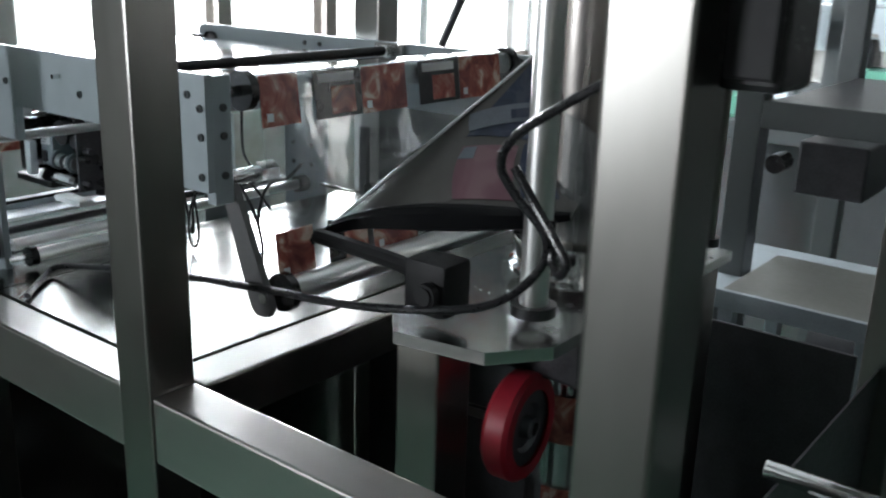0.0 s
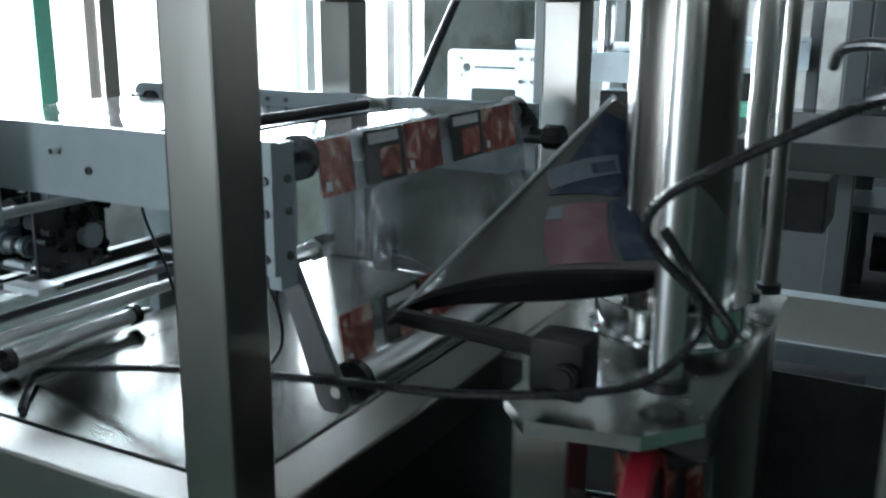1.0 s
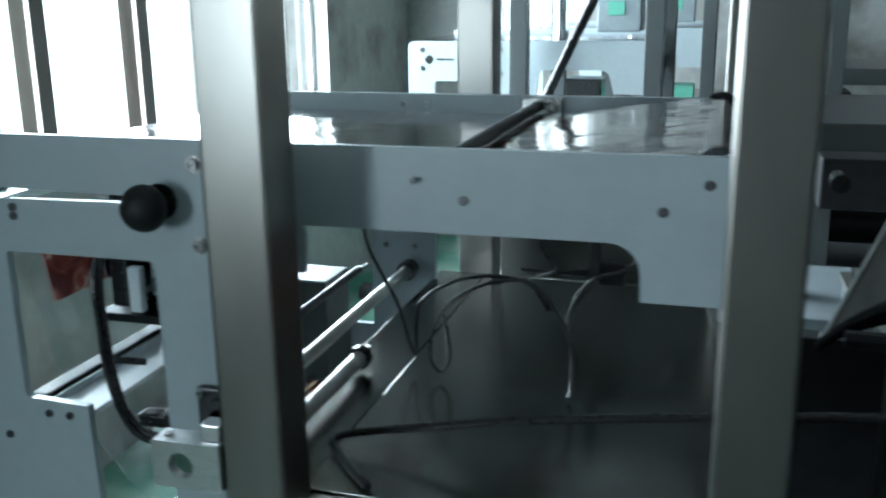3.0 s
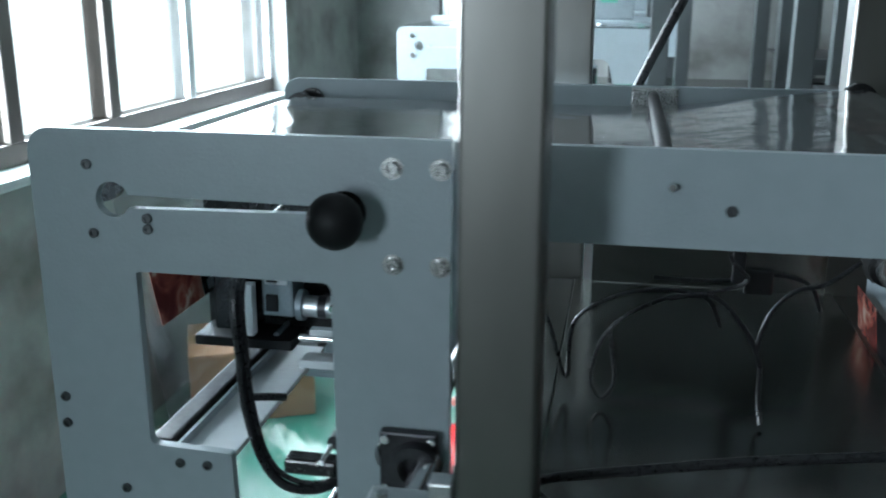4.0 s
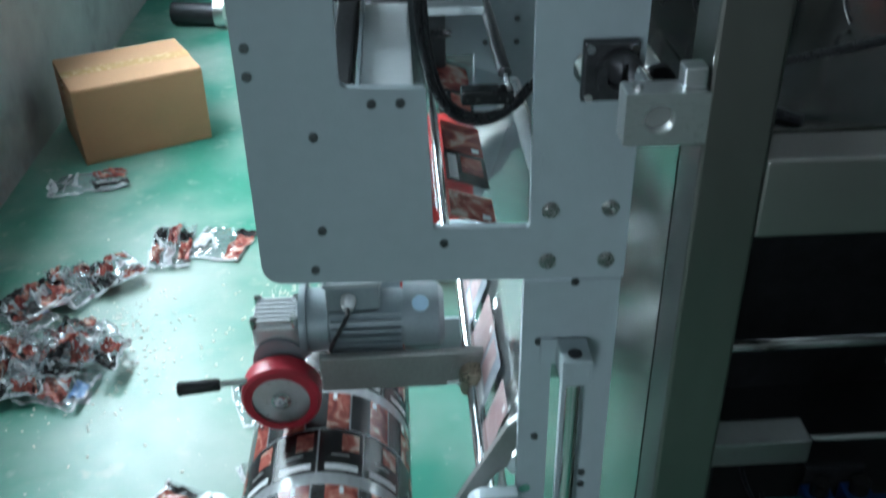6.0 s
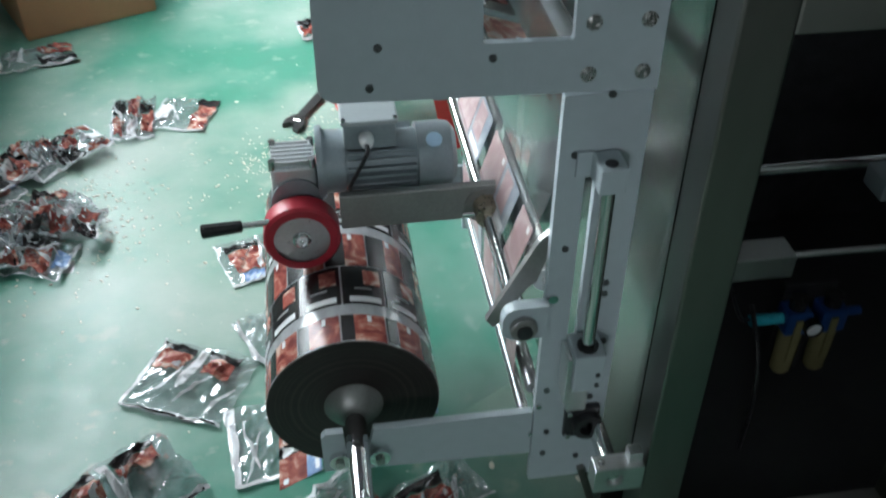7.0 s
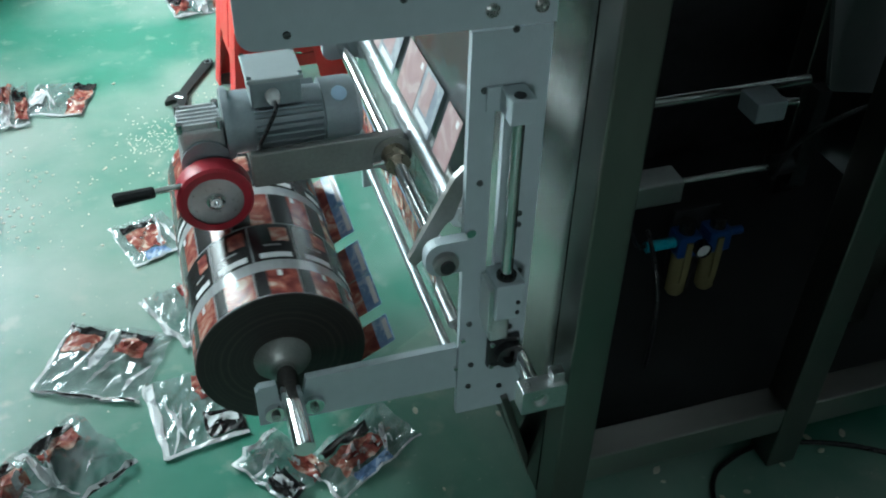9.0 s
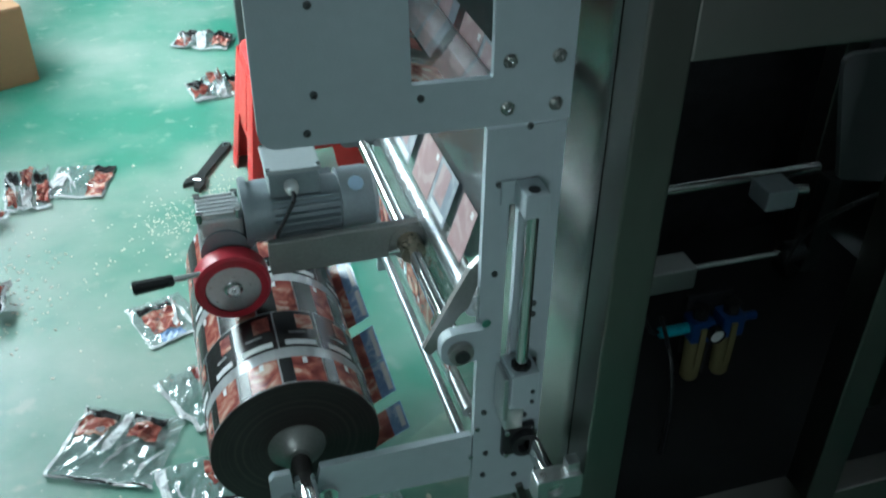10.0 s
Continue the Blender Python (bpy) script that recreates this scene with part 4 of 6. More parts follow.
def coder():
    """The print head unit behind the plate's window."""
    t = thing("date_coder", "black and silver date coding head mounted between the plates", "coding machine")
    rnd = random.Random(11)
    part("carriage", box(-0.34, -0.136, 0.985, 1.08, 1.172, 1.335, 0.003), BLACKP, t, "black coder housing")
    part("bottom_bar", box(-0.335, -0.215, 0.93, 0.985, 1.166, 1.178, 0.002), BLACK, t)
    # silver frame round the ribbon side
    part("side_frame", box(-0.134, -0.128, 0.935, 1.06, 1.172, 1.335, 0.001), DARKM, t, "dark frame plate")
    for k in range(42):
        y, z, q = rnd.uniform(0.94, 1.075), rnd.uniform(1.178, 1.325), rnd.uniform(0.003, 0.010)
        m = rnd.choice([DARKM, BLACKP, BLACKP, BLACKP, BLACK])
        if k % 2:
            part("fitting", cyl((-0.130, y, z), (-0.128 + rnd.uniform(0.004, 0.022), y, z), q, 12), m, t, "", True)
        else:
            part("fitting", box(-0.130, -0.126 + rnd.uniform(0.004, 0.016), y - q, y + q, z - q * 0.8, z + q * 0.6, 0.001), m, t)
    part("cap", cyl((-0.128, 0.965, 1.300), (-0.112, 0.965, 1.300), 0.013, 20), MOTORG, t, "pale round cap", True)
    part("knurled_wheel", cyl((-0.128, 1.03, 1.225), (-0.108, 1.03, 1.225), 0.020, 24, bevel=0.002), MOTORG, t, "grey knurled wheel", True)
    part("bottom_frame", box(-0.208, -0.128, 0.930, 0.960, 1.146, 1.156, 0.002), WHITEP, t, "pale frame strip")
    part("cover_plate", box(-0.274, -0.256, 0.918, 0.932, 1.186, 1.248, 0.002), WHITEP, t, "small pale cover plate")
    dial = part("module", box(-0.252, -0.214, 0.938, 0.980, 1.205, 1.268, 0.003), MOTORG, t, "grey electronics module")
    part("module_label", box(-0.247, -0.220, 0.9365, 0.938, 1.244, 1.262, 0), PAPER, dial, "pale label")
    for k in range(3):
        part("text_bar", box(-0.245, -0.224 - 0.004 * k, 0.9355, 0.9365, 1.257 - 0.005 * k, 1.2592 - 0.005 * k), BLACK, dial)
    part("module_socket", box(-0.246, -0.232, 0.934, 0.938, 1.212, 1.232, 0.001), BLACK, dial)
    part("servo", cyl((-0.203, 0.945, 1.218), (-0.148, 0.945, 1.218), 0.0125, 24), ALU, t, "silver servo barrel", True)
    for x in (-0.209, -0.158):
        part("servo_flange", cyl((x, 0.945, 1.219), (x + 0.007, 0.945, 1.219), 0.018, 20), MOTORG, t, smooth=True)
    part("servo_band", ring((-0.184, 0.945, 1.218), (-0.174, 0.945, 1.218), 0.0126, 0.0135, 24), DARKM, t, smooth=True)
    part("guide", cyl((-0.205, 0.932, 1.184), (-0.138, 0.932, 1.184), 0.0045, 14), CHROME, t, smooth=True)
    part("slide", box(-0.190, -0.142, 0.922, 0.934, 1.190, 1.198, 0.001), WHITEP, t, "narrow pale slide")
    part("ribbon_spool", cyl((-0.178, 0.935, 1.272), (-0.178, 0.99, 1.272), 0.022, 24), BLACK, t, smooth=True)
    part("spool_hub", cyl((-0.178, 0.932, 1.272), (-0.178, 0.94, 1.272), 0.006, 14), CHROME, t, smooth=True)
    part("ribbon_spool", cyl((-0.148, 0.94, 1.258), (-0.148, 0.99, 1.258), 0.011, 20), DARKM, t, smooth=True)
    part("lamp_cap", cyl((-0.292, 0.915, 1.302), (-0.292, 0.94, 1.302), 0.016, 24), PAPER, t, "round pale cap", True)
    part("side_block", box(-0.305, -0.280, 0.925, 0.985, 1.19, 1.285, 0.003), BLACKP, t)
    for k in range(46):
        x, y, z = rnd.uniform(-0.31, -0.138), rnd.uniform(0.940, 0.984), rnd.uniform(1.178, 1.33)
        s = rnd.uniform(0.002, 0.006)
        m = rnd.choice([DARKM, BLACKP, BLACKP, ALU, MOTORG, BLACK])
        if k % 3:
            part("fitting", box(x - s, x + s * 1.6, y, 0.986, z - s, z + s * 0.7, 0.0006), m, t)
        else:
            part("fitting", cyl((x, y, z), (x, 0.986, z), s, 10), m, t)
    # cables hanging in the window
    part("harness", tube([(-0.206, 0.90, 1.345), (-0.210, 0.82, 1.330), (-0.212, 0.772, 1.290), (-0.208, 0.766, 1.22), (-0.204, 0.765, 1.17), (-0.190, 0.765, 1.118), (-0.166, 0.765, 1.090), (-0.130, 0.77, 1.088), (-0.100, 0.79, 1.102), (-0.080, 0.82, 1.112)], 0.0048, 10), CABLE, t, "thick black cable harness", True)
    part("harness", tube([(-0.202, 0.90, 1.345), (-0.2055, 0.82, 1.330), (-0.2055, 0.774, 1.290), (-0.2015, 0.768, 1.22), (-0.1975, 0.768, 1.17), (-0.186, 0.768, 1.122), (-0.163, 0.768, 1.097), (-0.125, 0.772, 1.095), (-0.092, 0.80, 1.112)], 0.0030, 8), CABLE, t, "thin black cable", True)
    part("plug", box(-0.166, -0.112, 0.760, 0.782, 1.106, 1.122, 0.003), BLACKP, t, "black cable plug")
    part("branch", tube([(-0.203, 0.772, 1.18), (-0.190, 0.785, 1.176), (-0.176, 0.80, 1.170)], 0.0042, 8), CABLE, t, "", True)
    return t


coder()


def rubber_backing():
    t = thing("backing_table", "pale painted backing table with a dark strip under the coder", "machine part")
    part("rail", box(-0.272, -0.214, 0.7335, 1.05, 1.120, 1.126, 0.002), WHITEP, t, "pale painted channel")
    part("lip", box(-0.272, -0.268, 0.7335, 1.05, 1.1265, 1.136, 0.001), PAINT, t)
    part("rubber", box(-0.300, -0.276, 0.745, 1.37, 1.108, 1.140, 0.003), BLACK, t, "black rubber strip")
    part("support", box(-0.262, -0.225, 1.05, 1.395, 1.112, 1.124, 0.002), DARKM, t)
    return t


rubber_backing()


def control_box():
    t = thing("control_box", "dark grey steel box with a pale rim on the back plate", "control box")
    part("body", box(-0.245, -0.155, 1.29, 1.397, 0.945, 1.125, 0.003), mat("dark_grey_paint", (0.10, 0.105, 0.11), 0.4, 0.2, 0.1, 15), t)
    part("rim", box(-0.247, -0.153, 1.288, 1.296, 1.1255, 1.129, 0.001), PAINT, t, "pale front rim")
    return t


control_box()

flat = label_row("printed_row", "red and black printed labels across clear film", 0.056)
u = Vector((0.148, 0, -0.0496)).normalized()
flat.matrix_world = Matrix(((u.x, 0, -u.z, -0.1485), (0, 1, 0, FY0 + 0.004), (u.z, 0, u.x, 0.9378), (0, 0, 0, 1)))
steep = label_row("printed_row", "red and black printed labels across clear film", 0.075)
u = Vector((-0.0535, 0, 0.30)).normalized()
steep.matrix_world = Matrix(((u.x, 0, u.z, -0.3345), (0, -1, 0, FY1 - 0.004), (u.z, 0, -u.x, 1.258), (0, 0, 0, 1)))
brace = part("frame_foot", solid_foot(), STEEL_V)
tagged(brace, "slanting steel foot bar below the unwinder strip", "machine foot")

# ---- forming station ----
TUBE_X, TUBE_Y = 0.812, 1.050        # axis of the forming tube
FORM_L, FORM_T = Vector((0.572, 0.822, 1.252)), Vector((0.728, 1.066, 1.479))
FORM_R, FORM_B = Vector((0.825, 1.130, 1.390)), Vector((0.840, 0.965, 1.306))


def solid_sheet(rows, thick, bm=None):
    """A closed thin sheet through a grid of points."""
    own = bmesh.new()
    h, w = len(rows), len(rows[0])
    grid = [[Vector(p) for p in r] for r in rows]
    nor = []
    for i in range(h):
        nor.append([])
        for j in range(w):
            du = grid[min(i + 1, h - 1)][j] - grid[max(i - 1, 0)][j]
            dv = grid[i][min(j + 1, w - 1)] - grid[i][max(j - 1, 0)]
            n = du.cross(dv)
            nor[i].append(n.normalized() if n.length > 1e-9 else Vector((0, 0, 1)))
    top = [[own.verts.new(grid[i][j] + nor[i][j] * thick / 2) for j in range(w)] for i in range(h)]
    low = [[own.verts.new(grid[i][j] - nor[i][j] * thick / 2) for j in range(w)] for i in range(h)]
    for i in range(h - 1):
        for j in range(w - 1):
            own.faces.new((top[i][j], top[i + 1][j], top[i + 1][j + 1], top[i][j + 1]))
            own.faces.new((low[i][j], low[i][j + 1], low[i + 1][j + 1], low[i + 1][j]))
    for i in range(h - 1):
        for j in (0, w - 1):
            own.faces.new((top[i][j], low[i][j], low[i + 1][j], top[i + 1][j]))
    for j in range(w - 1):
        for i in (0, h - 1):
            own.faces.new((top[i][j], top[i][j + 1], low[i][j + 1], low[i][j]))
    return merge(bm, own)


def form_point(u, v):
    """On the forming triangle: u from its left edge to its right, v from its base to its top; bowed a little forwards."""
    low = FORM_L.lerp(FORM_B, u) + Vector((0, -0.012, 0.030)) * math.sin(math.pi * u ** 0.7)
    high = FORM_T.lerp(FORM_R, u)
    p = low.lerp(high, v)
    bow = math.sin(math.pi * u) * (1 - v) * v * 0.030
    return p + Vector((-0.1, -0.75, 0.65)) * bow


FORMM = mat("matt_film_over_plate", (0.115, 0.11, 0.105), 0.34, 0.45, 0.10, 7, 0.12, 14, (1, 1, 0.4), rvar=0.05)


COLLAR = mat("black_collar_lacquer", (0.005, 0.005, 0.006), 0.5, 0.0, 0.02, 3, spec=0.10, rvar=0.01)


def forming_shoulder():
    t = thing("forming_shoulder", "triangular film-covered forming plate above a glossy black collar", "forming shoulder")
    part("plate", solid_sheet([[form_point(u / 10, v / 8) for u in range(11)] for v in range(9)], 0.003), FORMM, t, "grey film-covered triangular plate", True)
    part("film_edge", tube([form_point(0, v / 6) + Vector((0, -0.002, 0.003)) for v in range(7)], 0.0022, 6, 2), mat("bright_film_edge", (0.75, 0.77, 0.78), 0.2, 0.3, 0.1, 20), t, "bright folded film edge", True)
    up = [form_point(u / 10, 0.0) + Vector((0, -0.002, 0.002)) for u in range(11)]
    lowp = [Vector((0.562, 0.806, 1.246)).lerp(Vector((0.845, 0.850, 1.262)), u / 10) + Vector((0, -0.02, 0.004)) * math.sin(math.pi * u / 10) for u in range(11)]
    low = [a.lerp(b, 0.36 * math.sin(math.pi * min(1, k / 10)) ** 0.5) + Vector((0, 0, -0.004)) for k, (a, b) in enumerate(zip(up, lowp))]
    mid = [a.lerp(b, 0.5) + Vector((0, -0.004, 0.004)) for a, b in zip(up, low)]
    part("collar", solid_sheet([up, mid, low], 0.006), COLLAR, t, "black forming collar band", True)
    part("collar_rim", tube([p for p in up], 0.0045, 8, 2), BLACK, t, "", True)
    part("wing_bar", tube([(0.594, 0.806, 1.267), (0.650, 0.802, 1.267), (0.712, 0.798, 1.266), (0.775, 0.792, 1.264)], 0.0095, 8, 4), BLACK, t, "black bar under the collar's wing", True)
    part("clamp", box(0.750, 0.806, 0.778, 0.826, 1.2215, 1.282, 0.008), BLACK, t, "black clamp under the collar", True)
    part("clamp_knob", cyl((0.790, 0.778, 1.250), (0.790, 0.762, 1.250), 0.013, 14, bevel=0.003), BLACK, t, "", True)
    part("collar_drum", lathe([(0.0, 0.0), (0.092, 0.0), (0.092, 0.006), (0.086, 0.010), (0.086, 0.040), (0.089, 0.044), (0.0, 0.046)], 48, None, Matrix.Translation((TUBE_X, TUBE_Y, 1.2205))), CHROME, t, "polished drum that carries the collar", True)
    part("forming_tube", cyl((TUBE_X, TUBE_Y, 1.262), (TUBE_X, TUBE_Y, 1.64), 0.060, 48), mat("film_wrapped_tube", (0.17, 0.158, 0.148), 0.30, 1.0, 0.10, 6, 0.15, 6, (1, 1, 0.08)), t, "steel forming tube wrapped in film", True)
    part("seam", cyl((TUBE_X - 0.038, TUBE_Y - 0.049, 1.262), (TUBE_X - 0.038, TUBE_Y - 0.049, 1.64), 0.005, 12), CHROME, t, "bright vertical seam rod", True)
    part("tube_body", cyl((TUBE_X, TUBE_Y, 0.70), (TUBE_X, TUBE_Y, 1.21), 0.050, 40), CHROME, t, "film-wrapped filling tube", True)
    part("wrapped_film", ring((TUBE_X, TUBE_Y, 0.72), (TUBE_X, TUBE_Y, 1.208), 0.0515, 0.0535, 40), FILM_M, t, "clear film wrapped round the tube", True)
    return t


FORMING = forming_shoulder()


def form_label(name, quad, material, label, proud=0.0026):
    """A print on the triangle between four (u, v) corners, lower left first and then round."""
    a, b, c, d = (Vector(q) for q in quad)
    off = (form_point(0.5, 0.5) - FORM_L).cross(FORM_T - FORM_L).normalized()
    if off.y > 0:
        off = -off
    rows = []
    for j in range(6):
        left, right = a.lerp(d, j / 5), b.lerp(c, j / 5)
        rows.append([form_point(*left.lerp(right, i / 5)) + off * proud for i in range(6)])
    return part(name, solid_sheet(rows, 0.0008), material, FORMING, label, True)


PALEPRINT = mat("pale_print", (0.16, 0.185, 0.22), 0.4, 0, 0.15, 40)
form_label("printed_panel", [(0.54, 0.06), (0.77, 0.08), (0.56, 0.48), (0.30, 0.43)], PINKB, "faded pink print seen through the film's back")
form_label("printed_panel", [(0.24, 0.50), (0.60, 0.54), (0.42, 0.95), (0.02, 0.94)], BACKP, "dark blue print seen through the film's back")
form_label("printed_panel", [(0.22, 0.53), (0.50, 0.68), (0.38, 0.78), (0.06, 0.64)], PALEPRINT, "pale grey text panel printed on the film", 0.0040)
form_label("text_bar", [(0.36, 0.64), (0.46, 0.69), (0.40, 0.74), (0.29, 0.69)], BACKP, "dark code block", 0.0050)
form_label("printed_panel", [(0.36, 0.34), (0.43, 0.35), (0.38, 0.43), (0.32, 0.42)], PALEPRINT, "small pale square mark printed on the film", 0.0040)
form_label("printed_panel", [(0.79, 0.10), (0.92, 0.14), (0.68, 0.62), (0.575, 0.50)], BACKP, "dark blue print beside the pink label")


def shelf():
    t = thing("forming_bench", "thick aluminium shelf plate on a stainless leg", "bench plate")
    out = [(0.662, 0.968), (0.716, 0.850), (0.717, 0.800), (0.757, 0.756), (0.863, 0.774), (0.907, 0.834), (0.908, 1.30), (0.662, 1.30)]
    bm = plate([(x, y) for x, y in out], [], 0.0, 0.014)
    bm.transform(Matrix.Translation((0, 0, 1.206)) @ Matrix.Rotation(radians(90), 4, "X") @ Matrix.Diagonal((1, -1, 1, 1)))
    for v in bm.verts:
        v.co.y = abs(v.co.y)
    part("plate", bm, mat("ground_steel_plate", (0.62, 0.62, 0.60), 0.22, 1.0, 0.04, 5), t)
    square_tube("leg", 0.728, 0.788, 0.795, 0.855, 0.127, 1.203, STEEL_V, t)
    square_tube("leg", 0.84, 0.90, 1.22, 1.28, 0.127, 1.203, STEEL_V, t)
    return t


shelf()


def column(x, y, r, z0, z1, label, material=None):
    t = thing("guide_column", label, "steel column", group="columns of the forming station")
    part("shaft", cyl((x, y, z0), (x, y, z1), r, 28), material or SATIN, t, smooth=True)
    part("base_ring", ring((x, y, z0), (x, y, z0 + 0.012), r, r * 1.6, 28), DARKM, t, smooth=True)
    return t


column(0.858, 0.868, 0.0155, 1.2205, 1.64, "bright polished round guide column")
column(0.832, 1.195, 0.010, 1.2205, 1.64, "slim polished round guide column")
column(0.866, 1.205, 0.013, 1.2205, 1.64, "polished round guide column")
column(0.888, 1.255, 0.010, 1.2205, 1.64, "slim dull steel column", STEEL_V)


def bubble_film():
    """Film drawn round behind the columns, dimpled."""
    rows = []
    for i in range(17):
        z = 1.235 + 0.15 * i / 16
        row = []
        for j in range(25):
            a = radians(-88 + 95 * j / 24)
            r = 0.069 + 0.003 * (((i + j) % 2) * 2 - 1) * 0.5
            row.append((TUBE_X + r * math.cos(a), TUBE_Y + r * math.sin(a), 1.270 + (z - 1.235) * (1 - 0.75 * (j / 24) ** 1.5)))
        rows.append(row)
    o = part("dimpled_film", solid_sheet(rows, 0.0008), FILM_M, None, "", True)
    return tagged(o, "clear dimpled film bent round behind the columns", "film")


bubble_film()


def feed_wheel():
    t = thing("feed_wheel", "red rubber film feed wheel with grey hub under the shelf", "rubber wheel")
    m = Matrix.Translation((0.838, 0.885, 1.075)) @ Matrix.Rotation(radians(96), 4, "Z") @ Matrix.Rotation(radians(90), 4, "X")
    part("tyre", lathe([(0.045, -0.016), (0.060, -0.016), (0.064, -0.011), (0.064, 0.011), (0.060, 0.016), (0.045, 0.016)], 44, None, m), REDR, t, "red rubber tyre", True)
    part("disc", lathe([(0, -0.012), (0.046, -0.012), (0.046, 0.012), (0.030, 0.012), (0.026, 0.007), (0.014, 0.007), (0.012, 0.018), (0, 0.018)], 36, None, m), mat("dull_hub_metal", (0.16, 0.17, 0.18), 0.4, 0.7, 0.12, 20), t, "grey metal hub", True)
    part("axle", cyl(m @ Vector((0, 0, -0.07)), m @ Vector((0, 0, 0.021)), 0.008, 16), CHROME, t, "", True)
    part("bracket", box(0.80, 0.90, 0.905, 0.945, 1.13, 1.204, 0.004), DARKM, t)
    return t


feed_wheel()
for z, mm, lb in ((1.166, INK, "dark label with a white panel printed on the wrapped film"), (1.03, MEAT, "red meat photo label printed on the wrapped film"), (0.90, INK, "dark label printed on the wrapped film")):
    w = thing("wrapped_label", lb, "printed label", pose(TUBE_X, TUBE_Y, 0))
    for k in range(3):
        bm = bmesh.new()
        prof = []
        for i in range(7):
            a = radians(-150 + k * 55 + 40 * i / 6)
            prof.append([(0.0545 * math.cos(a), 0.0545 * math.sin(a), z + dz) for dz in (-0.03, 0.035)])
        part("label", solid_sheet(prof, 0.0006), (INK, MEAT, INK)[k] if mm is INK else mm, w, "", True)


def air_knob():
    t = thing("star_knob", "black clamping knob at the roller's far end", "knob")
    part("grip", cyl((0.512, 1.385, 1.385), (0.545, 1.385, 1.385), 0.020, 10, bevel=0.003), BLACKP, t, smooth=True)
    part("stem", box(0.535, 0.562, 1.375, 1.395, 1.345, 1.372, 0.003), BLACKP, t)
    part("boss", cyl((0.468, 1.372, 1.405), (0.468, 1.398, 1.405), 0.026, 24), BLACKP, t, smooth=True)
    part("bar", cyl((0.48, 1.385, 1.385), (0.515, 1.385, 1.385), 0.012, 16), DARKM, t, smooth=True)
    return t


air_knob()

# ---- cables ----


def cable(name, pts, r, label):
    o = part(name, tube(pts, r, 10, 7), CABLE, None, "", True)
    return tagged(o, label, "cable")


cable("table_cable", [(0.152, 0.676, 1.117), (0.128, 0.700, 1.118), (0.094, 0.738, 1.119), (0.082, 0.755, 1.122), (0.105, 0.762, 1.130), (0.18, 0.763, 1.145), (0.30, 0.762, 1.168), (0.455, 0.760, 1.190), (0.58, 0.760, 1.205), (0.688, 0.760, 1.217), (0.792, 0.766, 1.236), (0.858, 0.790, 1.252), (0.893, 0.815, 1.288), (0.898, 0.818, 1.325), (0.862, 0.815, 1.362), (0.846, 0.812, 1.388), (0.862, 0.805, 1.418), (0.912, 0.795, 1.452), (1.01, 0.77, 1.507), (1.062, 0.70, 1.53)], 0.0048, "black machine cable crossing the worktop and looping to a post")
cable("column_cable", [(0.862, 0.812, 1.390), (0.885, 0.815, 1.357), (0.915, 0.81, 1.325), (0.929, 0.808, 1.306), (0.92, 0.812, 1.292), (0.905, 0.82, 1.305), (0.899, 0.826, 1.34)], 0.0048, "black cable looped round the polished column")
cable("column_cable", [(1.062, 0.72, 1.54), (1.03, 0.78, 1.553), (0.99, 0.86, 1.548), (0.975, 0.93, 1.53)], 0.005, "short black cable running to the post")
cable("beam_wire", [(0.269, 0.97, 1.37), (0.269, 0.97, 1.3), (0.289, 0.97, 1.272), (0.253, 0.97, 1.256), (0.208, 0.97, 1.247), (0.162, 0.97, 1.222), (0.137, 0.97, 1.19), (0.128, 0.97, 1.144), (0.14, 0.97, 1.122), (0.153, 0.97, 1.139), (0.152, 0.97, 1.169), (0.146, 0.97, 1.203)], 0.0022, "thin black wire hanging in a loop over the worktop")
cable("beam_wire", [(0.208, 0.966, 1.247), (0.253, 0.965, 1.253), (0.287, 0.965, 1.222), (0.308, 0.965, 1.181), (0.311, 0.965, 1.137), (0.312, 0.94, 1.117)], 0.0026, "thin black wire curving down to the worktop")
cable("beam_wire", [(0.4, 0.965, 1.3), (0.37, 0.965, 1.275), (0.338, 0.965, 1.264), (0.316, 0.965, 1.239), (0.305, 0.965, 1.202), (0.308, 0.965, 1.181)], 0.0026, "thin black wire under the beam")
cable("beam_wire", [(0.20, 1.20, 1.20), (0.26, 1.20, 1.199), (0.31, 1.20, 1.203), (0.36, 1.20, 1.212), (0.40, 1.20, 1.20), (0.42, 1.22, 1.16)], 0.0030, "thin black wire under the beam")
cable("beam_wire", [(0.034, 1.0, 1.36), (0.034, 1.0, 1.284), (0.075, 1.0, 1.20), (0.098, 1.0, 1.13), (0.105, 1.0, 1.20), (0.15, 1.0, 1.235), (0.20, 1.0, 1.246), (0.25, 1.0, 1.24), (0.27, 1.02, 1.20)], 0.0024, "thin black wire hanging under the beam")
cable("air_hose", [(0.165, 1.565, 1.40), (0.175, 1.568, 1.43), (0.219, 1.573, 1.525), (0.255, 1.576, 1.60)], 0.0085, "thick black hose rising behind the back plate")
cable("floor_cable", [(0.34, 0.56, 0.006), (0.36, 0.60, 0.006), (0.40, 0.63, 0.006), (0.50, 0.65, 0.006), (0.66, 0.60, 0.006), (0.80, 0.50, 0.006)], 0.005, "black cable lying on the floor by the frame")
part_holder = thing("sensor_block", "small black sensor block under the beam", "sensor")
part("body", box(0.315, 0.352, 1.185, 1.205, 1.188, 1.222, 0.003), BLACKP, part_holder)
part("bracket", box(0.30, 0.316, 1.19, 1.20, 1.20, 1.315, 0.002), DARKM, part_holder)
bx = thing("junction_box", "black plastic connector box fixed to the post", "junction box")
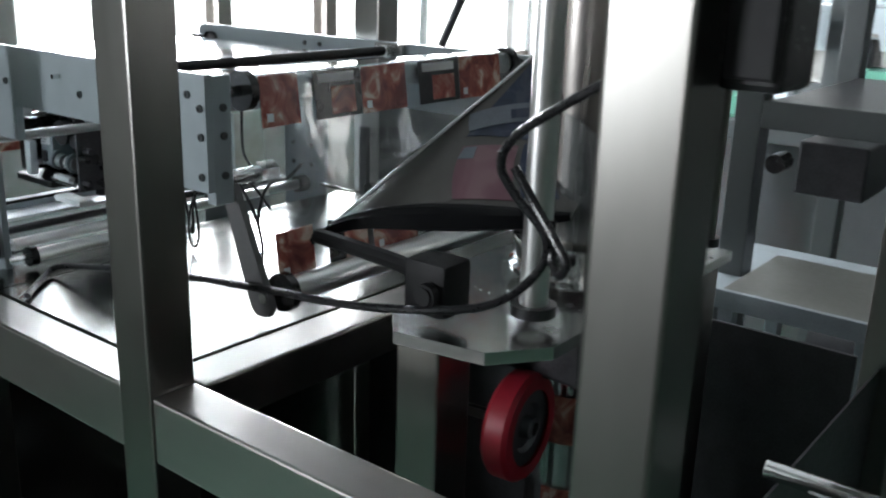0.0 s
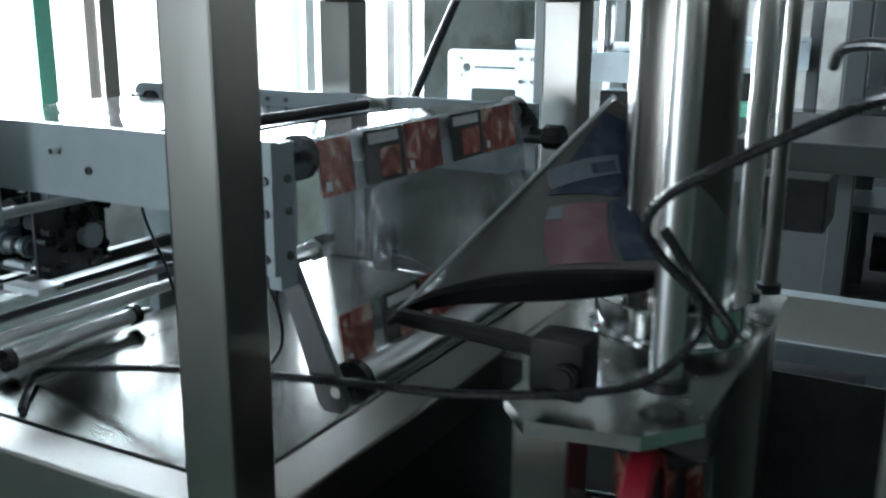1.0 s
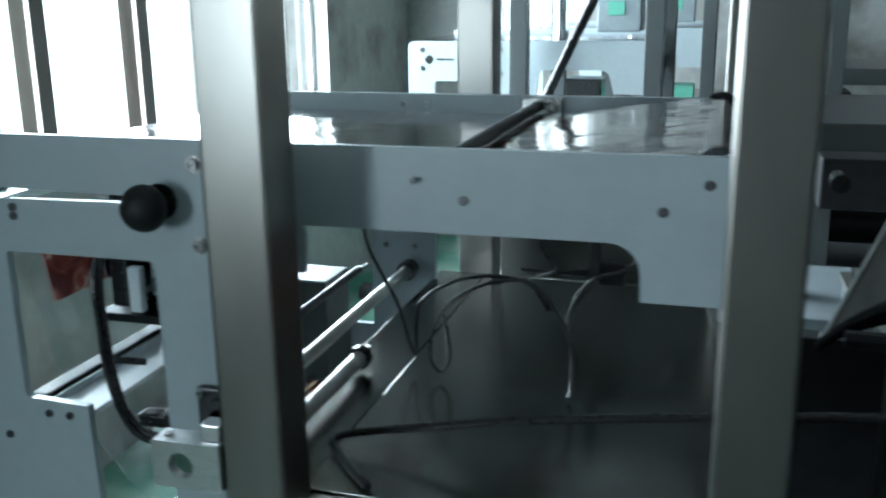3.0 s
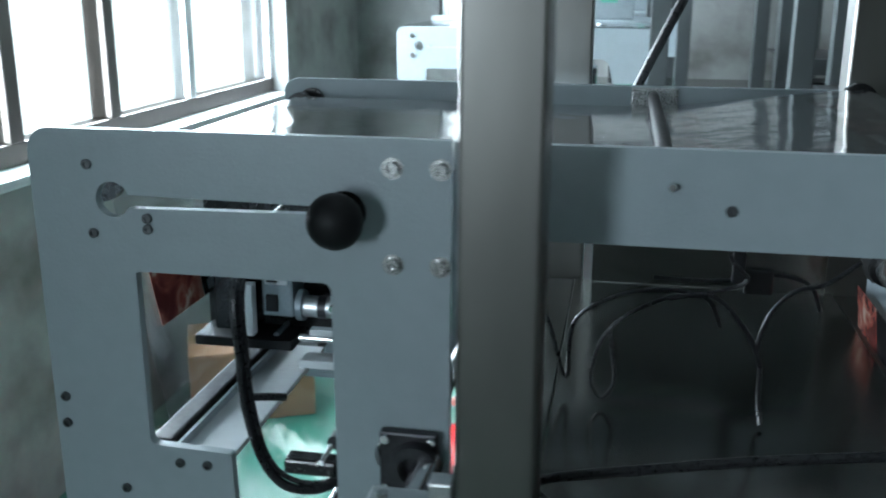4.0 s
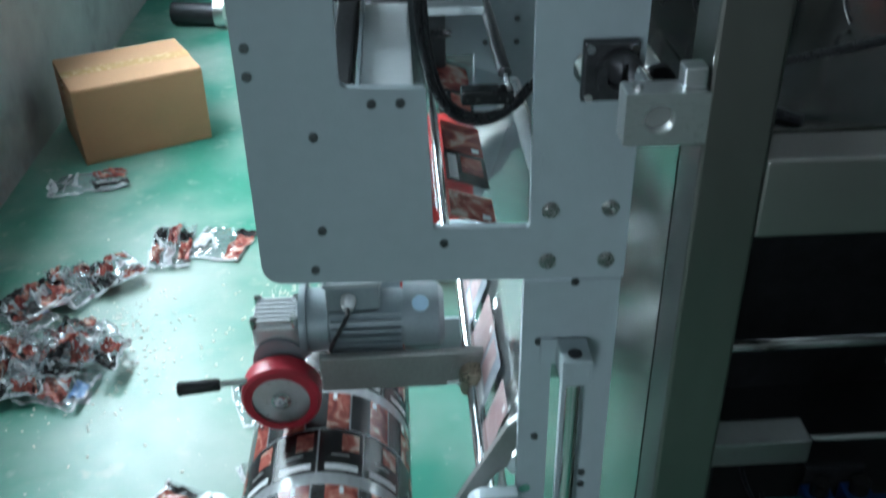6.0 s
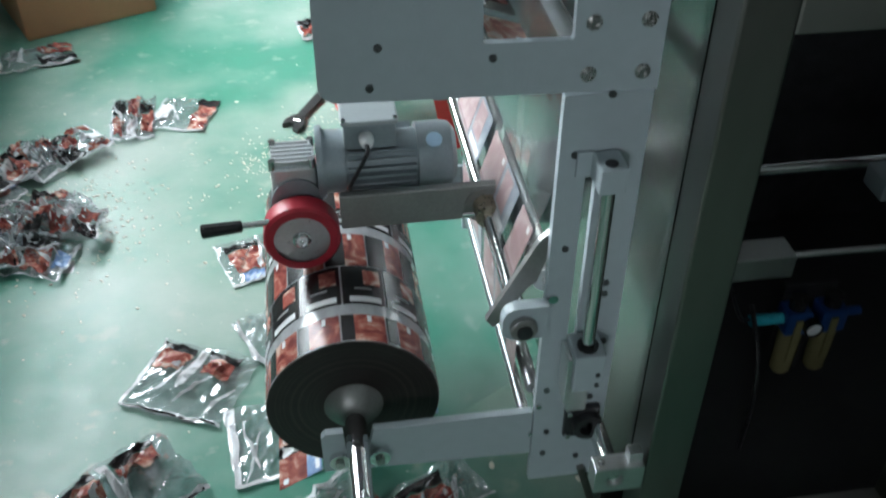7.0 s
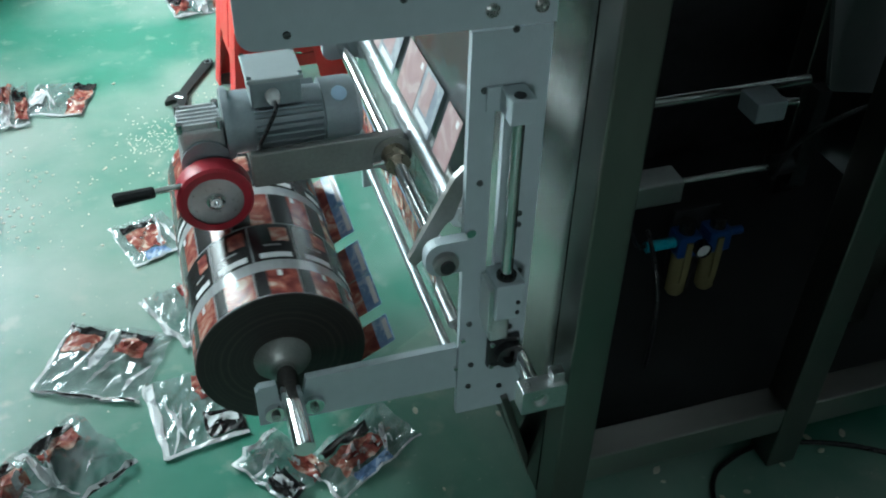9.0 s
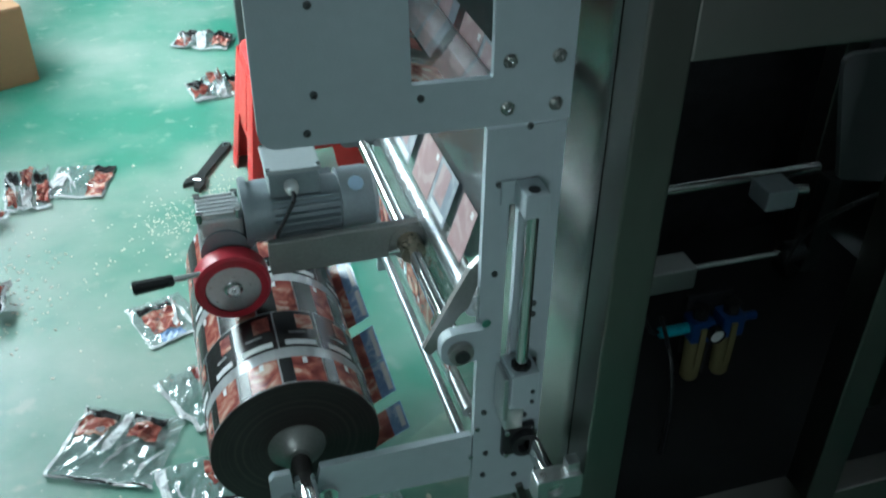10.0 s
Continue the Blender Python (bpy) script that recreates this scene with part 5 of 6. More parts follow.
part("body", box(1.126, 1.168, 0.640, 0.700, 1.507, 1.592, 0.005), BLACKP, bx)
part("cover", box(1.130, 1.164, 0.635, 0.640, 1.515, 1.585, 0.002), BLACK, bx)

# ---- cabinet inside: pneumatics ----


def filter_regulator():
    t = thing("filter_regulator", "blue pneumatic filter regulator with two clear bowls in the cabinet", "air filter")
    for x in (0.435, 0.502):
        part("body", box(x - 0.024, x + 0.024, 0.93, 0.975, 0.262, 0.312, 0.005), BLUE, t, "blue regulator body")
        part("bowl", lathe([(0, -0.105), (0.016, -0.105), (0.021, -0.095), (0.022, 0.0), (0, 0.0)], 24, None, Matrix.Translation((x, 0.952, 0.262))), BOWL, t, "clear plastic bowl", True)
        part("stripe", box(x - 0.009, x + 0.004, 0.925, 0.93, 0.20, 0.30, 0.001), BOWL, t, "sight strip")
        part("cap", cyl((x, 0.952, 0.312), (x, 0.952, 0.335), 0.016, 20), BLACKP, t, smooth=True)
    part("gauge", cyl((0.455, 0.915, 0.288), (0.455, 0.93, 0.288), 0.014, 24), PAPER, t, "round white gauge face", True)
    part("gauge_rim", ring((0.455, 0.912, 0.288), (0.455, 0.93, 0.288), 0.0142, 0.017, 24), BLACKP, t)
    part("inlet", cyl((0.35, 0.952, 0.29), (0.411, 0.952, 0.29), 0.011, 18), TEAL, t, "teal hose fitting", True)
    part("outlet", cyl((0.526, 0.952, 0.29), (0.56, 0.952, 0.29), 0.009, 18), BLUE, t, smooth=True)
    part("bracket", box(0.42, 0.52, 0.98, 0.99, 0.20, 0.34), DARKM, t)
    part("foot", box(0.45, 0.49, 0.98, 1.06, 0.127, 0.21), DARKM, t)
    return t


filter_regulator()


def inner_cylinder():
    t = thing("jaw_cylinder", "aluminium air cylinder with polished rod in the dark cabinet", "air cylinder")
    part("barrel", box(0.19, 0.385, 0.92, 0.975, 0.415, 0.462, 0.004), ALU, t)
    part("rod", cyl((0.385, 0.948, 0.440), (0.60, 0.948, 0.438), 0.007, 16), CHROME, t, smooth=True)
    part("end", cyl((0.585, 0.948, 0.439), (0.63, 0.948, 0.439), 0.020, 18), DARKM, t, smooth=True)
    part("mount", box(0.20, 0.24, 0.93, 0.97, 0.127, 0.414), DARKM, t)
    part("yoke", plate([(0.62, 0.40), (0.655, 0.39), (0.655, 0.60), (0.63, 0.60)], [], 0.93, 0.96), DARKM, t)
    part("rail", cyl((0.10, 1.05, 0.55), (0.70, 1.05, 0.55), 0.012, 16), CHROME, t, smooth=True)
    part("valve", box(0.50, 0.56, 0.92, 0.98, 0.56, 0.60, 0.004), mat("grey_cast_aluminium", (0.36, 0.4, 0.42)), t)
    part("elbow", cyl((0.56, 0.95, 0.58), (0.60, 0.95, 0.575), 0.010, 14), CHROME, t, smooth=True)
    part("drive_plate", plate(rounded([(0.62, 0.62, 0.02), (0.84, 0.58, 0.02), (0.84, 0.86, 0.02), (0.56, 0.86, 0.02)]), [circle(0.76, 0.67, 0.008), circle(0.70, 0.80, 0.008)], 0.90, 0.912), mat("dark_grey_paint", (0.1, 0.105, 0.11)), t, "dark grey mounting plate")
    part("hanger", box(0.66, 0.70, 0.915, 0.955, 0.86, 1.20), DARKM, t)
    return t


inner_cylinder()
cable("cabinet_hose", [(0.35, 0.955, 0.29), (0.33, 0.95, 0.30), (0.30, 0.94, 0.36), (0.28, 0.94, 0.42)], 0.004, "thin black air hose inside the cabinet")
cable("cabinet_hose", [(0.58, 0.93, 0.42), (0.60, 0.92, 0.50), (0.66, 0.90, 0.56), (0.74, 0.895, 0.58), (0.80, 0.90, 0.55), (0.82, 0.93, 0.40)], 0.0045, "black air hose curving inside the cabinet")
cable("cabinet_hose", [(0.30, 0.80, 0.13), (0.30, 0.80, 0.25), (0.298, 0.82, 0.34), (0.30, 0.88, 0.40)], 0.004, "black air hose hanging in the cabinet")

# ---- floor things ----


def cardboard_box():
    t = thing("cardboard_box", "plain brown taped cardboard box standing on the floor", "cardboard box")
    d, e = Vector((-1.348, 2.917, 0)), Vector((-0.938, 3.114, 0))
    u = (e - d).normalized()
    v = Vector((-u.y, u.x, 0))
    m = Matrix(((u.x, v.x, 0, d.x), (u.y, v.y, 0, d.y), (0, 0, 1, 0), (0, 0, 0, 1)))
    w, dp, h = 0.455, 0.36, 0.272
    part("carton", box(0, w, 0, dp, 0, h, 0.006, None, m), CARD, t)
    part("flap", box(0.002, w - 0.002, 0.002, dp / 2 - 0.001, h + 0.0005, h + 0.004, 0, None, m), CARD, t)
    part("flap", box(0.002, w - 0.002, dp / 2 + 0.001, dp - 0.002, h + 0.0005, h + 0.004, 0, None, m), CARD, t)
    part("tape", box(-0.0012, w + 0.0012, dp / 2 - 0.03, dp / 2 + 0.03, h + 0.0042, h + 0.005, 0, None, m), TAPE, t, "glossy brown packing tape")
    part("tape", box(-0.0016, -0.0002, dp / 2 - 0.03, dp / 2 + 0.03, h - 0.06, h + 0.005, 0, None, m), TAPE, t)
    return t


cardboard_box()


def pouch(cx, cy, yaw, w, h, prints, seed, label, lift=0.012, z=0.0):
    """An empty clear pouch crumpled on the floor, with its printed panels (u0, u1, v0, v1, material)."""
    t = thing("empty_pouch", label, "plastic pouch", pose(cx, cy, z, 0, 0, yaw), group="empty pouches on the floor")
    nx, ny = 16, 16

    def at(u, v, up):
        p = Vector((u * 3.1 + seed * 7.3, v * 3.1, seed * 1.7))
        q = Vector((u * 9 + seed * 3.3, v * 7, seed))
        r = Vector((u * 2.3 + v * 1.7 + seed, (v - u) * 5.5, seed * 2.1))
        n = max(0.0, noise.noise(p) * 0.6 + 0.35) + 0.30 * abs(noise.noise(q)) + 0.75 * (1 - abs(noise.noise(r)) * 2.2) ** 3
        edge = min(u, 1 - u, v, 1 - v)
        wob = 0.012 * noise.noise(Vector((u * 4, v * 4, seed + 9)))
        return Vector(((u - 0.5) * w + wob, (v - 0.5) * h + wob * 0.8, 0.0015 + lift * n * (0.35 + 1.6 * min(edge, 0.4)) + up))

    part("film", solid_sheet([[at(i / nx, j / ny, 0.001) for i in range(nx + 1)] for j in range(ny + 1)], 0.0008), POUCHF, t)
    part("seal", solid_sheet([[at(i / 12, j * 0.022, 0.003) for i in range(13)] for j in range(3)], 0.0006), SEAL_GLINT, t, "whitish sealed edge")
    part("seal", solid_sheet([[at(j * 0.016, i / 12, 0.003) for i in range(13)] for j in range(3)], 0.0006), SEAL_GLINT, t, "whitish sealed edge")
    # Raised white strips imitate window glints along the pouch's creases.
    fold_glint = random.Random(seed)
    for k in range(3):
        a = Vector((fold_glint.uniform(0.1, 0.9), fold_glint.uniform(0.03, 0.25)))
        b = Vector((min(max(a.x + fold_glint.uniform(-0.35, 0.35), 0.05), 0.95), fold_glint.uniform(0.5, 0.9)))
        side = Vector((b.y - a.y, a.x - b.x)).normalized() * fold_glint.uniform(0.012, 0.030)
        part("fold_glint", solid_sheet([[at(*(a.lerp(b, i / 8) + side * j * math.sin(math.pi * (0.08 + 0.84 * i / 8))), 0.0048) for i in range(9)] for j in (-1, 0, 1)], 0.0006), SEAL_GLINT, t, "white strip painted as a window glint on the crease")
    for k, (u0, u1, v0, v1, m) in enumerate(prints):
        part("print", solid_sheet([[at(u0 + (u1 - u0) * i / 6, v0 + (v1 - v0) * j / 6, 0.0026 + 0.0007 * k) for i in range(7)] for j in range(7)], 0.0005), m, t)
    return t


STRIP = [(0.04, 0.36, 0.56, 0.84, MEAT), (0.02, 0.38, 0.84, 0.94, INK), (0.42, 0.50, 0.35, 0.95, PAPER), (0.54, 0.86, 0.56, 0.82, MEAT), (0.52, 0.88, 0.82, 0.92, INK), (0.05, 0.95, 0.0, 0.025, INK), (0.26, 0.33, 0.60, 0.67, PAPER)]
HALF = [(0.02, 0.10, 0.02, 0.98, PAPER), (0.58, 0.98, 0.56, 0.74, MEAT), (0.58, 0.98, 0.76, 0.94, MEAT), (0.56, 0.99, 0.06, 0.40, INK), (0.61, 0.95, 0.20, 0.34, PAPER), (0.62, 0.70, 0.60, 0.67, PAPER)]
MANY = [(0.02, 0.32, 0.60, 0.95, INK), (0.05, 0.30, 0.10, 0.50, MEAT), (0.40, 0.62, 0.50, 0.90, MEAT), (0.44, 0.60, 0.05, 0.42, PAPER), (0.70, 0.96, 0.52, 0.84, INK), (0.70, 0.96, 0.12, 0.48, MEAT)]
ONE = [(0.20, 0.70, 0.25, 0.68, MEAT), (0.18, 0.72, 0.70, 0.86, INK), (0.25, 0.65, 0.02, 0.20, BLUEP), (0.58, 0.68, 0.30, 0.42, PAPER)]
LYING = "empty clear pouch with red and black print on the floor"
pouch(-0.700, 1.225, -24, 0.225, 0.20, STRIP, 1, "empty clear pouch with a row of red prints on the floor", 0.020)
pouch(-0.515, 1.335, 26, 0.15, 0.19, HALF, 2, LYING, 0.030)
pouch(-0.535, 1.045, 8, 0.165, 0.20, HALF, 3, "empty clear pouch with a black label lying on the floor", 0.014)
pouch(-0.800, 0.950, 35, 0.24, 0.19, STRIP, 4, LYING, 0.045)
pouch(-0.585, 1.620, 20, 0.14, 0.17, ONE, 5, LYING, 0.014)
pouch(-0.245, 0.855, 30, 0.21, 0.12, ONE, 6, "crumpled clear pouch with red print under the reel arm", 0.030)
pouch(-0.395, 0.86, -55, 0.15, 0.11, HALF, 7, LYING, 0.035)
pouch(-0.935, 2.33, 4, 0.125, 0.24, MANY, 8, LYING, 0.040)
pouch(-0.790, 2.34, -14, 0.17, 0.18, [(0.70, 0.98, 0.05, 0.80, MEAT), (0.68, 1.0, 0.80, 0.98, INK), (0.05, 0.25, 0.3, 0.7, PAPER)], 9, LYING, 0.018)
pouch(-0.43, 1.46, 60, 0.10, 0.12, MANY, 10, LYING, 0.02)
pouch(-0.34, 2.87, 10, 0.20, 0.16, MANY, 12, "crumpled red and clear pouch beside the stool", 0.05)
pouch(-0.35, 3.30, -20, 0.22, 0.15, MANY, 13, LYING, 0.04)
pouch(-1.30, 2.76, 15, 0.26, 0.13, HALF, 14, "crumpled clear pouch lying against the cardboard box", 0.04)
rnd = random.Random(33)
for k in range(15):
    a = rnd.uniform(0, 1)
    pouch(-1.28 + rnd.uniform(-0.10, 0.26), 1.80 + rnd.uniform(-0.12, 0.42), rnd.uniform(0, 180), rnd.uniform(0.11, 0.19), rnd.uniform(0.10, 0.17), rnd.choice([STRIP, HALF, MANY, ONE]), 40 + k, "crumpled clear pouch in a heap of printed waste", rnd.uniform(0.02, 0.05), 0.004 + 0.006 * (k % 6))
paper = part("paper_scrap", solid_sheet([[(-1.055 + 0.05 * (i / 4 - 0.5) * 2, 1.655 + 0.022 * (j / 3 - 0.5) * 2, 0.002 + 0.003 * math.sin(i)) for i in range(5)] for j in range(4)], 0.001), PAPER)
tagged(paper, "small white paper scrap lying on the floor", "paper scrap")


def crumbs():
    """White grains scattered on the floor."""
    rnd = random.Random(8)
    bm = bmesh.new()
    spots = [(-0.50, 2.06, 0.07, 260, 0.0028), (-0.40, 2.18, 0.06, 120, 0.0024), (-0.62, 1.95, 0.3, 24, 0.0035), (-1.05, 1.85, 0.14, 420, 0.0032), (-0.15, 0.72, 0.16, 18, 0.007), (0.30, 0.48, 0.26, 44, 0.007), (-0.6, 1.9, 0.8, 25, 0.004), (-0.1, 0.55, 0.3, 10, 0.007), (-0.95, 2.0, 0.5, 25, 0.003)]
    for x, y, sp, n, s in spots:
        for _ in range(n):
            px, py = rnd.gauss(x, sp), rnd.gauss(y, sp)
            if px < -1.45:
                continue
            r = s * rnd.uniform(0.4, 1.2)
            own = bmesh.new()
            bmesh.ops.create_icosphere(own, subdivisions=1, radius=r)
            merge(bm, own, Matrix.Translation((px, py, r * 0.45)) @ Matrix.Rotation(rnd.uniform(0, 3), 4, "Z") @ Matrix.Diagonal((1.5, 0.9, 0.5, 1)))
    o = part("crumbs", bm, mat("white_grain", (0.70, 0.68, 0.58), 0.7, 0, 0.1, 30), None, "", True)
    return tagged(o, "white grains and crumbs scattered on the floor", "crumbs", kind="stuff")


crumbs()


def wrench():
    t = thing("adjustable_wrench", "dark steel adjustable wrench lying on the floor", "wrench", pose(-0.455, 2.255, 0, 0, 0, 62) @ Matrix.Diagonal((1.55, 1.2, 1.2, 1)))
    part("handle", plate(rounded([(0.0, -0.011, 0.004), (0.15, -0.014, 0.012), (0.15, 0.014, 0.012), (0.0, 0.011, 0.004)]), [circle(0.138, 0, 0.006, 12)], 0.0, 0.008, None, Matrix.Rotation(radians(-90), 4, "X") @ Matrix.Translation((0, -0.010, 0))), mat("worn_tool_steel", (0.06, 0.06, 0.06), 0.4, 0.8, 0.25, 25), t)
    part("head", plate([(0.01, -0.014), (-0.018, -0.030), (-0.040, -0.026), (-0.034, -0.008), (-0.018, -0.004), (-0.018, 0.006), (-0.030, 0.022), (-0.010, 0.026), (0.012, 0.014)], [], 0.0, 0.012, None, Matrix.Rotation(radians(-90), 4, "X") @ Matrix.Translation((0, -0.013, 0))), mat("worn_tool_steel"), t)
    part("worm_screw", cyl((-0.004, -0.012, 0.009), (-0.004, 0.006, 0.009), 0.006, 12), CHROME, t)
    part("hang_hole_rim", ring((0.138, 0, 0.0098), (0.138, 0, 0.0108), 0.006, 0.009, 16), CHROME, t)
    return t


wrench()


def stool():
    """A moulded red plastic stool behind the reel."""
    t = thing("plastic_stool", "bright red moulded plastic stool standing behind the motor", "stool", pose(-0.158, 2.215, 0, 0, 0, 3))
    h, a, b = 0.41, 0.125, 0.170
    top = lathe([(0.0, h - 0.012), (0.025, h - 0.012), (0.028, h), (a * 0.90, h), (a, h - 0.008), (a + 0.004, h - 0.030), (a - 0.004, h - 0.034), (a - 0.006, h - 0.014), (0, h - 0.016)], 4 * 8)
    for v in top.verts:
        r = math.hypot(v.co.x, v.co.y)
        if r > 1e-6:
            f = (abs(v.co.x / r) ** 5 + abs(v.co.y / r) ** 5) ** (-1 / 5)
            v.co.x *= f
            v.co.y *= f
    part("seat", top, REDP, t, "", True)
    for k in range(4):
        m = Matrix.Rotation(math.pi / 2 * k, 4, "Z")
        rows = []
        for j in range(7):
            z = (h - 0.03) * (1 - j / 6)
            f = a + (b - a) * j / 6
            wdt = 0.088 - 0.02 * j / 6
            rows.append([(f, f - wdt, z), (f + 0.004, f - wdt * 0.5, z), (f, f, z), (f - wdt * 0.5, f + 0.004, z), (f - wdt, f, z)])
        part("leg", merge(None, solid_sheet(rows, 0.005), m), REDP, t, "", True)
        rows = [[(x, a + 0.004 + (b - a) * q, h - 0.03 - 0.42 * q) for x in (-0.06, -0.03, 0, 0.03, 0.06)] for q in (0.0, 0.15, 0.42)]
        part("apron", merge(None, solid_sheet(rows, 0.004), m), REDP, t, "", True)
        rows = [[(x, b - 0.028, 0.16 + dz) for x in (-0.12, 0, 0.12)] for dz in (0, 0.035)]
        part("brace", merge(None, solid_sheet(rows, 0.006), m), REDP, t, "", True)
    return t


stool()
junk = thing("pallet_jack_wheel", "dark metal scrap part lying in the room corner", "scrap metal")
part("body", cyl((-1.32, 4.45, 0.06), (-1.10, 4.40, 0.06), 0.055, 24), DARKM, junk, smooth=True)
part("rim", ring((-1.10, 4.40, 0.075), (-1.05, 4.39, 0.075), 0.03, 0.075, 28), ALU, junk, "silver ring end", True)

# ---- machines further back ----


def far_machine(dx, dy):
    """Another packaging machine of the same kind behind."""
    t = thing("packaging_machine", "pale grey film packaging machine standing further back", "machine", pose(dx, dy, 0), group="machines behind")
    out = rounded([(0, 0.93, 0.02), (0.39, 0.93, 0), (0.39, 1.44, 0), (0, 1.44, 0.02)])
    win = rounded([(0.10, 1.13, 0.01), (0.28, 1.13, 0.01), (0.28, 1.30, 0.01), (0.10, 1.30, 0.01)])
    part("side_plate", plate(out, [win, circle(0.08, 1.375, 0.016), [(0.11, 1.372), (0.11, 1.38), (0.29, 1.38), (0.29, 1.372)]], 0, 0.012), PAINT, t)
    bolts(t, [(0.055, 1.41), (0.055, 1.345), (0.345, 1.41), (0.30, 1.41), (0.345, 1.33), (0.30, 1.33)], 0.0, BOLT_L)
    part("strip", box(0.28, 0.39, 0.012, 0.024, 0.2, 0.93), PAINT, t)
    part("beam", plate(rounded([(0.39, 1.25, 0), (0.47, 1.25, 0), (0.48, 1.34, 0.02), (0.72, 1.34, 0.03), (0.74, 1.26, 0), (0.87, 1.26, 0), (0.87, 1.44, 0), (0.39, 1.44, 0)]), [], 0.012, 0.024), PAINT, t)
    part("back_plate", box(0, 0.87, 0.62, 0.632, 1.30, 1.46), PAINT, t)
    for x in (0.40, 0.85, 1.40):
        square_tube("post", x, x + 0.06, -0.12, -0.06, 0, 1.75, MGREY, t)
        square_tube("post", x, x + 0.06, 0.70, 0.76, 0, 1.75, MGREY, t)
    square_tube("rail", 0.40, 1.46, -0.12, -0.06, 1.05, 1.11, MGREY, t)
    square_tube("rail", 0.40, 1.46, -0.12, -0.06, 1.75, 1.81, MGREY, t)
    part("worktop", box(0.41, 1.45, -0.058, 0.69, 1.09, 1.10), SHEET, t)
    part("body", box(0.46, 1.40, 0.0, 0.65, 0.10, 1.08), mat("dark_grey_paint"), t, "dark cabinet body")
    part("film", box(0.02, 0.86, 0.03, 0.60, 1.441, 1.444), FILM, t, "clear film on top")
    part("coder", box(0.55, 0.68, 0.15, 0.30, 1.12, 1.30, 0.005), BLACKP, t)
    part("green_tray", box(0.58, 0.82, 0.05, 0.25, 1.101, 1.17, 0.004), CURTAIN, t, "green plastic tray")
    part("head", box(0.64, 0.80, 0.30, 0.50, 1.46, 1.60, 0.006), MOTORG, t, "grey control housing")
    part("panel", box(0.68, 0.74, 0.294, 0.30, 1.52, 1.57, 0.002), CURTAIN, t, "teal keypad panel")
    part("tube", cyl((0.50, 0.35, 1.44), (0.50, 0.35, 1.74), 0.03, 20), CHROME, t, smooth=True)
    return t


fm = far_machine(-0.63, 3.20)
copy_thing(fm, pose(-0.48, 4.55, 0))


def side_machine(x, y):
    """A grey-framed machine with a hopper table, dimmed by its colours, seen past the forming station."""
    # Darker copies of the grey and white paint put the dimness into colour.
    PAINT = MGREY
    WHITEP = mat("dimmed_cream_housing", (0.12, 0.125, 0.125), 0.45, 0.0, 0.06, 8)
    t = thing("filling_machine", "grey framed filling machine with steel shelves", "machine", pose(x, y, 0), group="machines behind")
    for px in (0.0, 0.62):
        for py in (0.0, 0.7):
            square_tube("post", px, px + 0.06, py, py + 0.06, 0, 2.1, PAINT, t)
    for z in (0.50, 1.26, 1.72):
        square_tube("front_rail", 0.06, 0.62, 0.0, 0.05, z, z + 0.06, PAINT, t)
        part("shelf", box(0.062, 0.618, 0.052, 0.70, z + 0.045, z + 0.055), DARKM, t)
    part("cabinet", box(0.07, 0.61, 0.10, 0.69, 0.05, 0.48), mat("dark_grey_paint"), t)
    part("tray", box(-0.02, 0.60, -0.14, 0.30, 0.90, 0.925, 0.004), MOTORG, t, "shallow metal tray")
    part("motor", cyl((0.15, 0.3, 0.67), (0.45, 0.3, 0.67), 0.08, 24), DARKM, t, smooth=True)
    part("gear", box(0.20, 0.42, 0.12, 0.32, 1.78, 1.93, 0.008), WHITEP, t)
    part("knob", cyl((0.12, 0.0, 1.20), (0.12, -0.06, 1.20), 0.02, 16), BLACKP, t)
    part("pump", box(0.10, 0.25, 0.15, 0.35, 1.10, 1.22, 0.006), DARKM, t)
    part("green_box", box(0.40, 0.56, 0.10, 0.22, 1.78, 1.86, 0.004), CURTAIN, t, "green plastic bin")
    return t


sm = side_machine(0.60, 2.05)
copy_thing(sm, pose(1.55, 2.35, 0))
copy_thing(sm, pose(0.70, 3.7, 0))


def low_block():
    """Aluminium drive block on the frame's right side."""
    t = thing("jaw_drive", "aluminium jaw drive block with a slotted arm", "machine part")
    part("block", box(1.14, 1.20, 0.92, 0.98, 1.00, 1.06, 0.004), ALU, t)
    part("arm", box(1.16, 1.34, 0.94, 0.98, 1.062, 1.076, 0.003), ALU, t)
    part("shaft", cyl((1.10, 0.95, 1.09), (1.22, 0.95, 1.09), 0.010, 16), CHROME, t, smooth=True)
    part("stand", box(1.15, 1.19, 0.93, 0.97, 0.0, 1.0, 0.003), DARKM, t)
    return t


low_block()


def side_table():
    """A pale steel table past the forming station."""
    t = thing("steel_table", "pale steel table with a raised lip beside the machines", "table")
    part("tabletop", box(0.74, 1.03, 1.70, 2.03, 0.985, 1.0, 0.002), mat("dull_table_steel", (0.17, 0.17, 0.155), 0.4, 0.6, 0.15, 9), t)
    part("lip", box(0.738, 1.032, 1.688, 1.6995, 0.975, 1.012, 0.002), MOTORG, t)
    for x in (0.745, 0.995):
        for y in (1.705, 1.985):
            square_tube("leg", x, x + 0.03, y, y + 0.03, 0.0, 0.984, MOTORG, t)
    return t


side_table()
rail_post = part("guard_post", box(1.052, 1.070, 1.70, 1.718, 0.0, 1.95, 0.003), FRAMEW)
tagged(rail_post, "slim pale aluminium guard post standing by the table", "post")


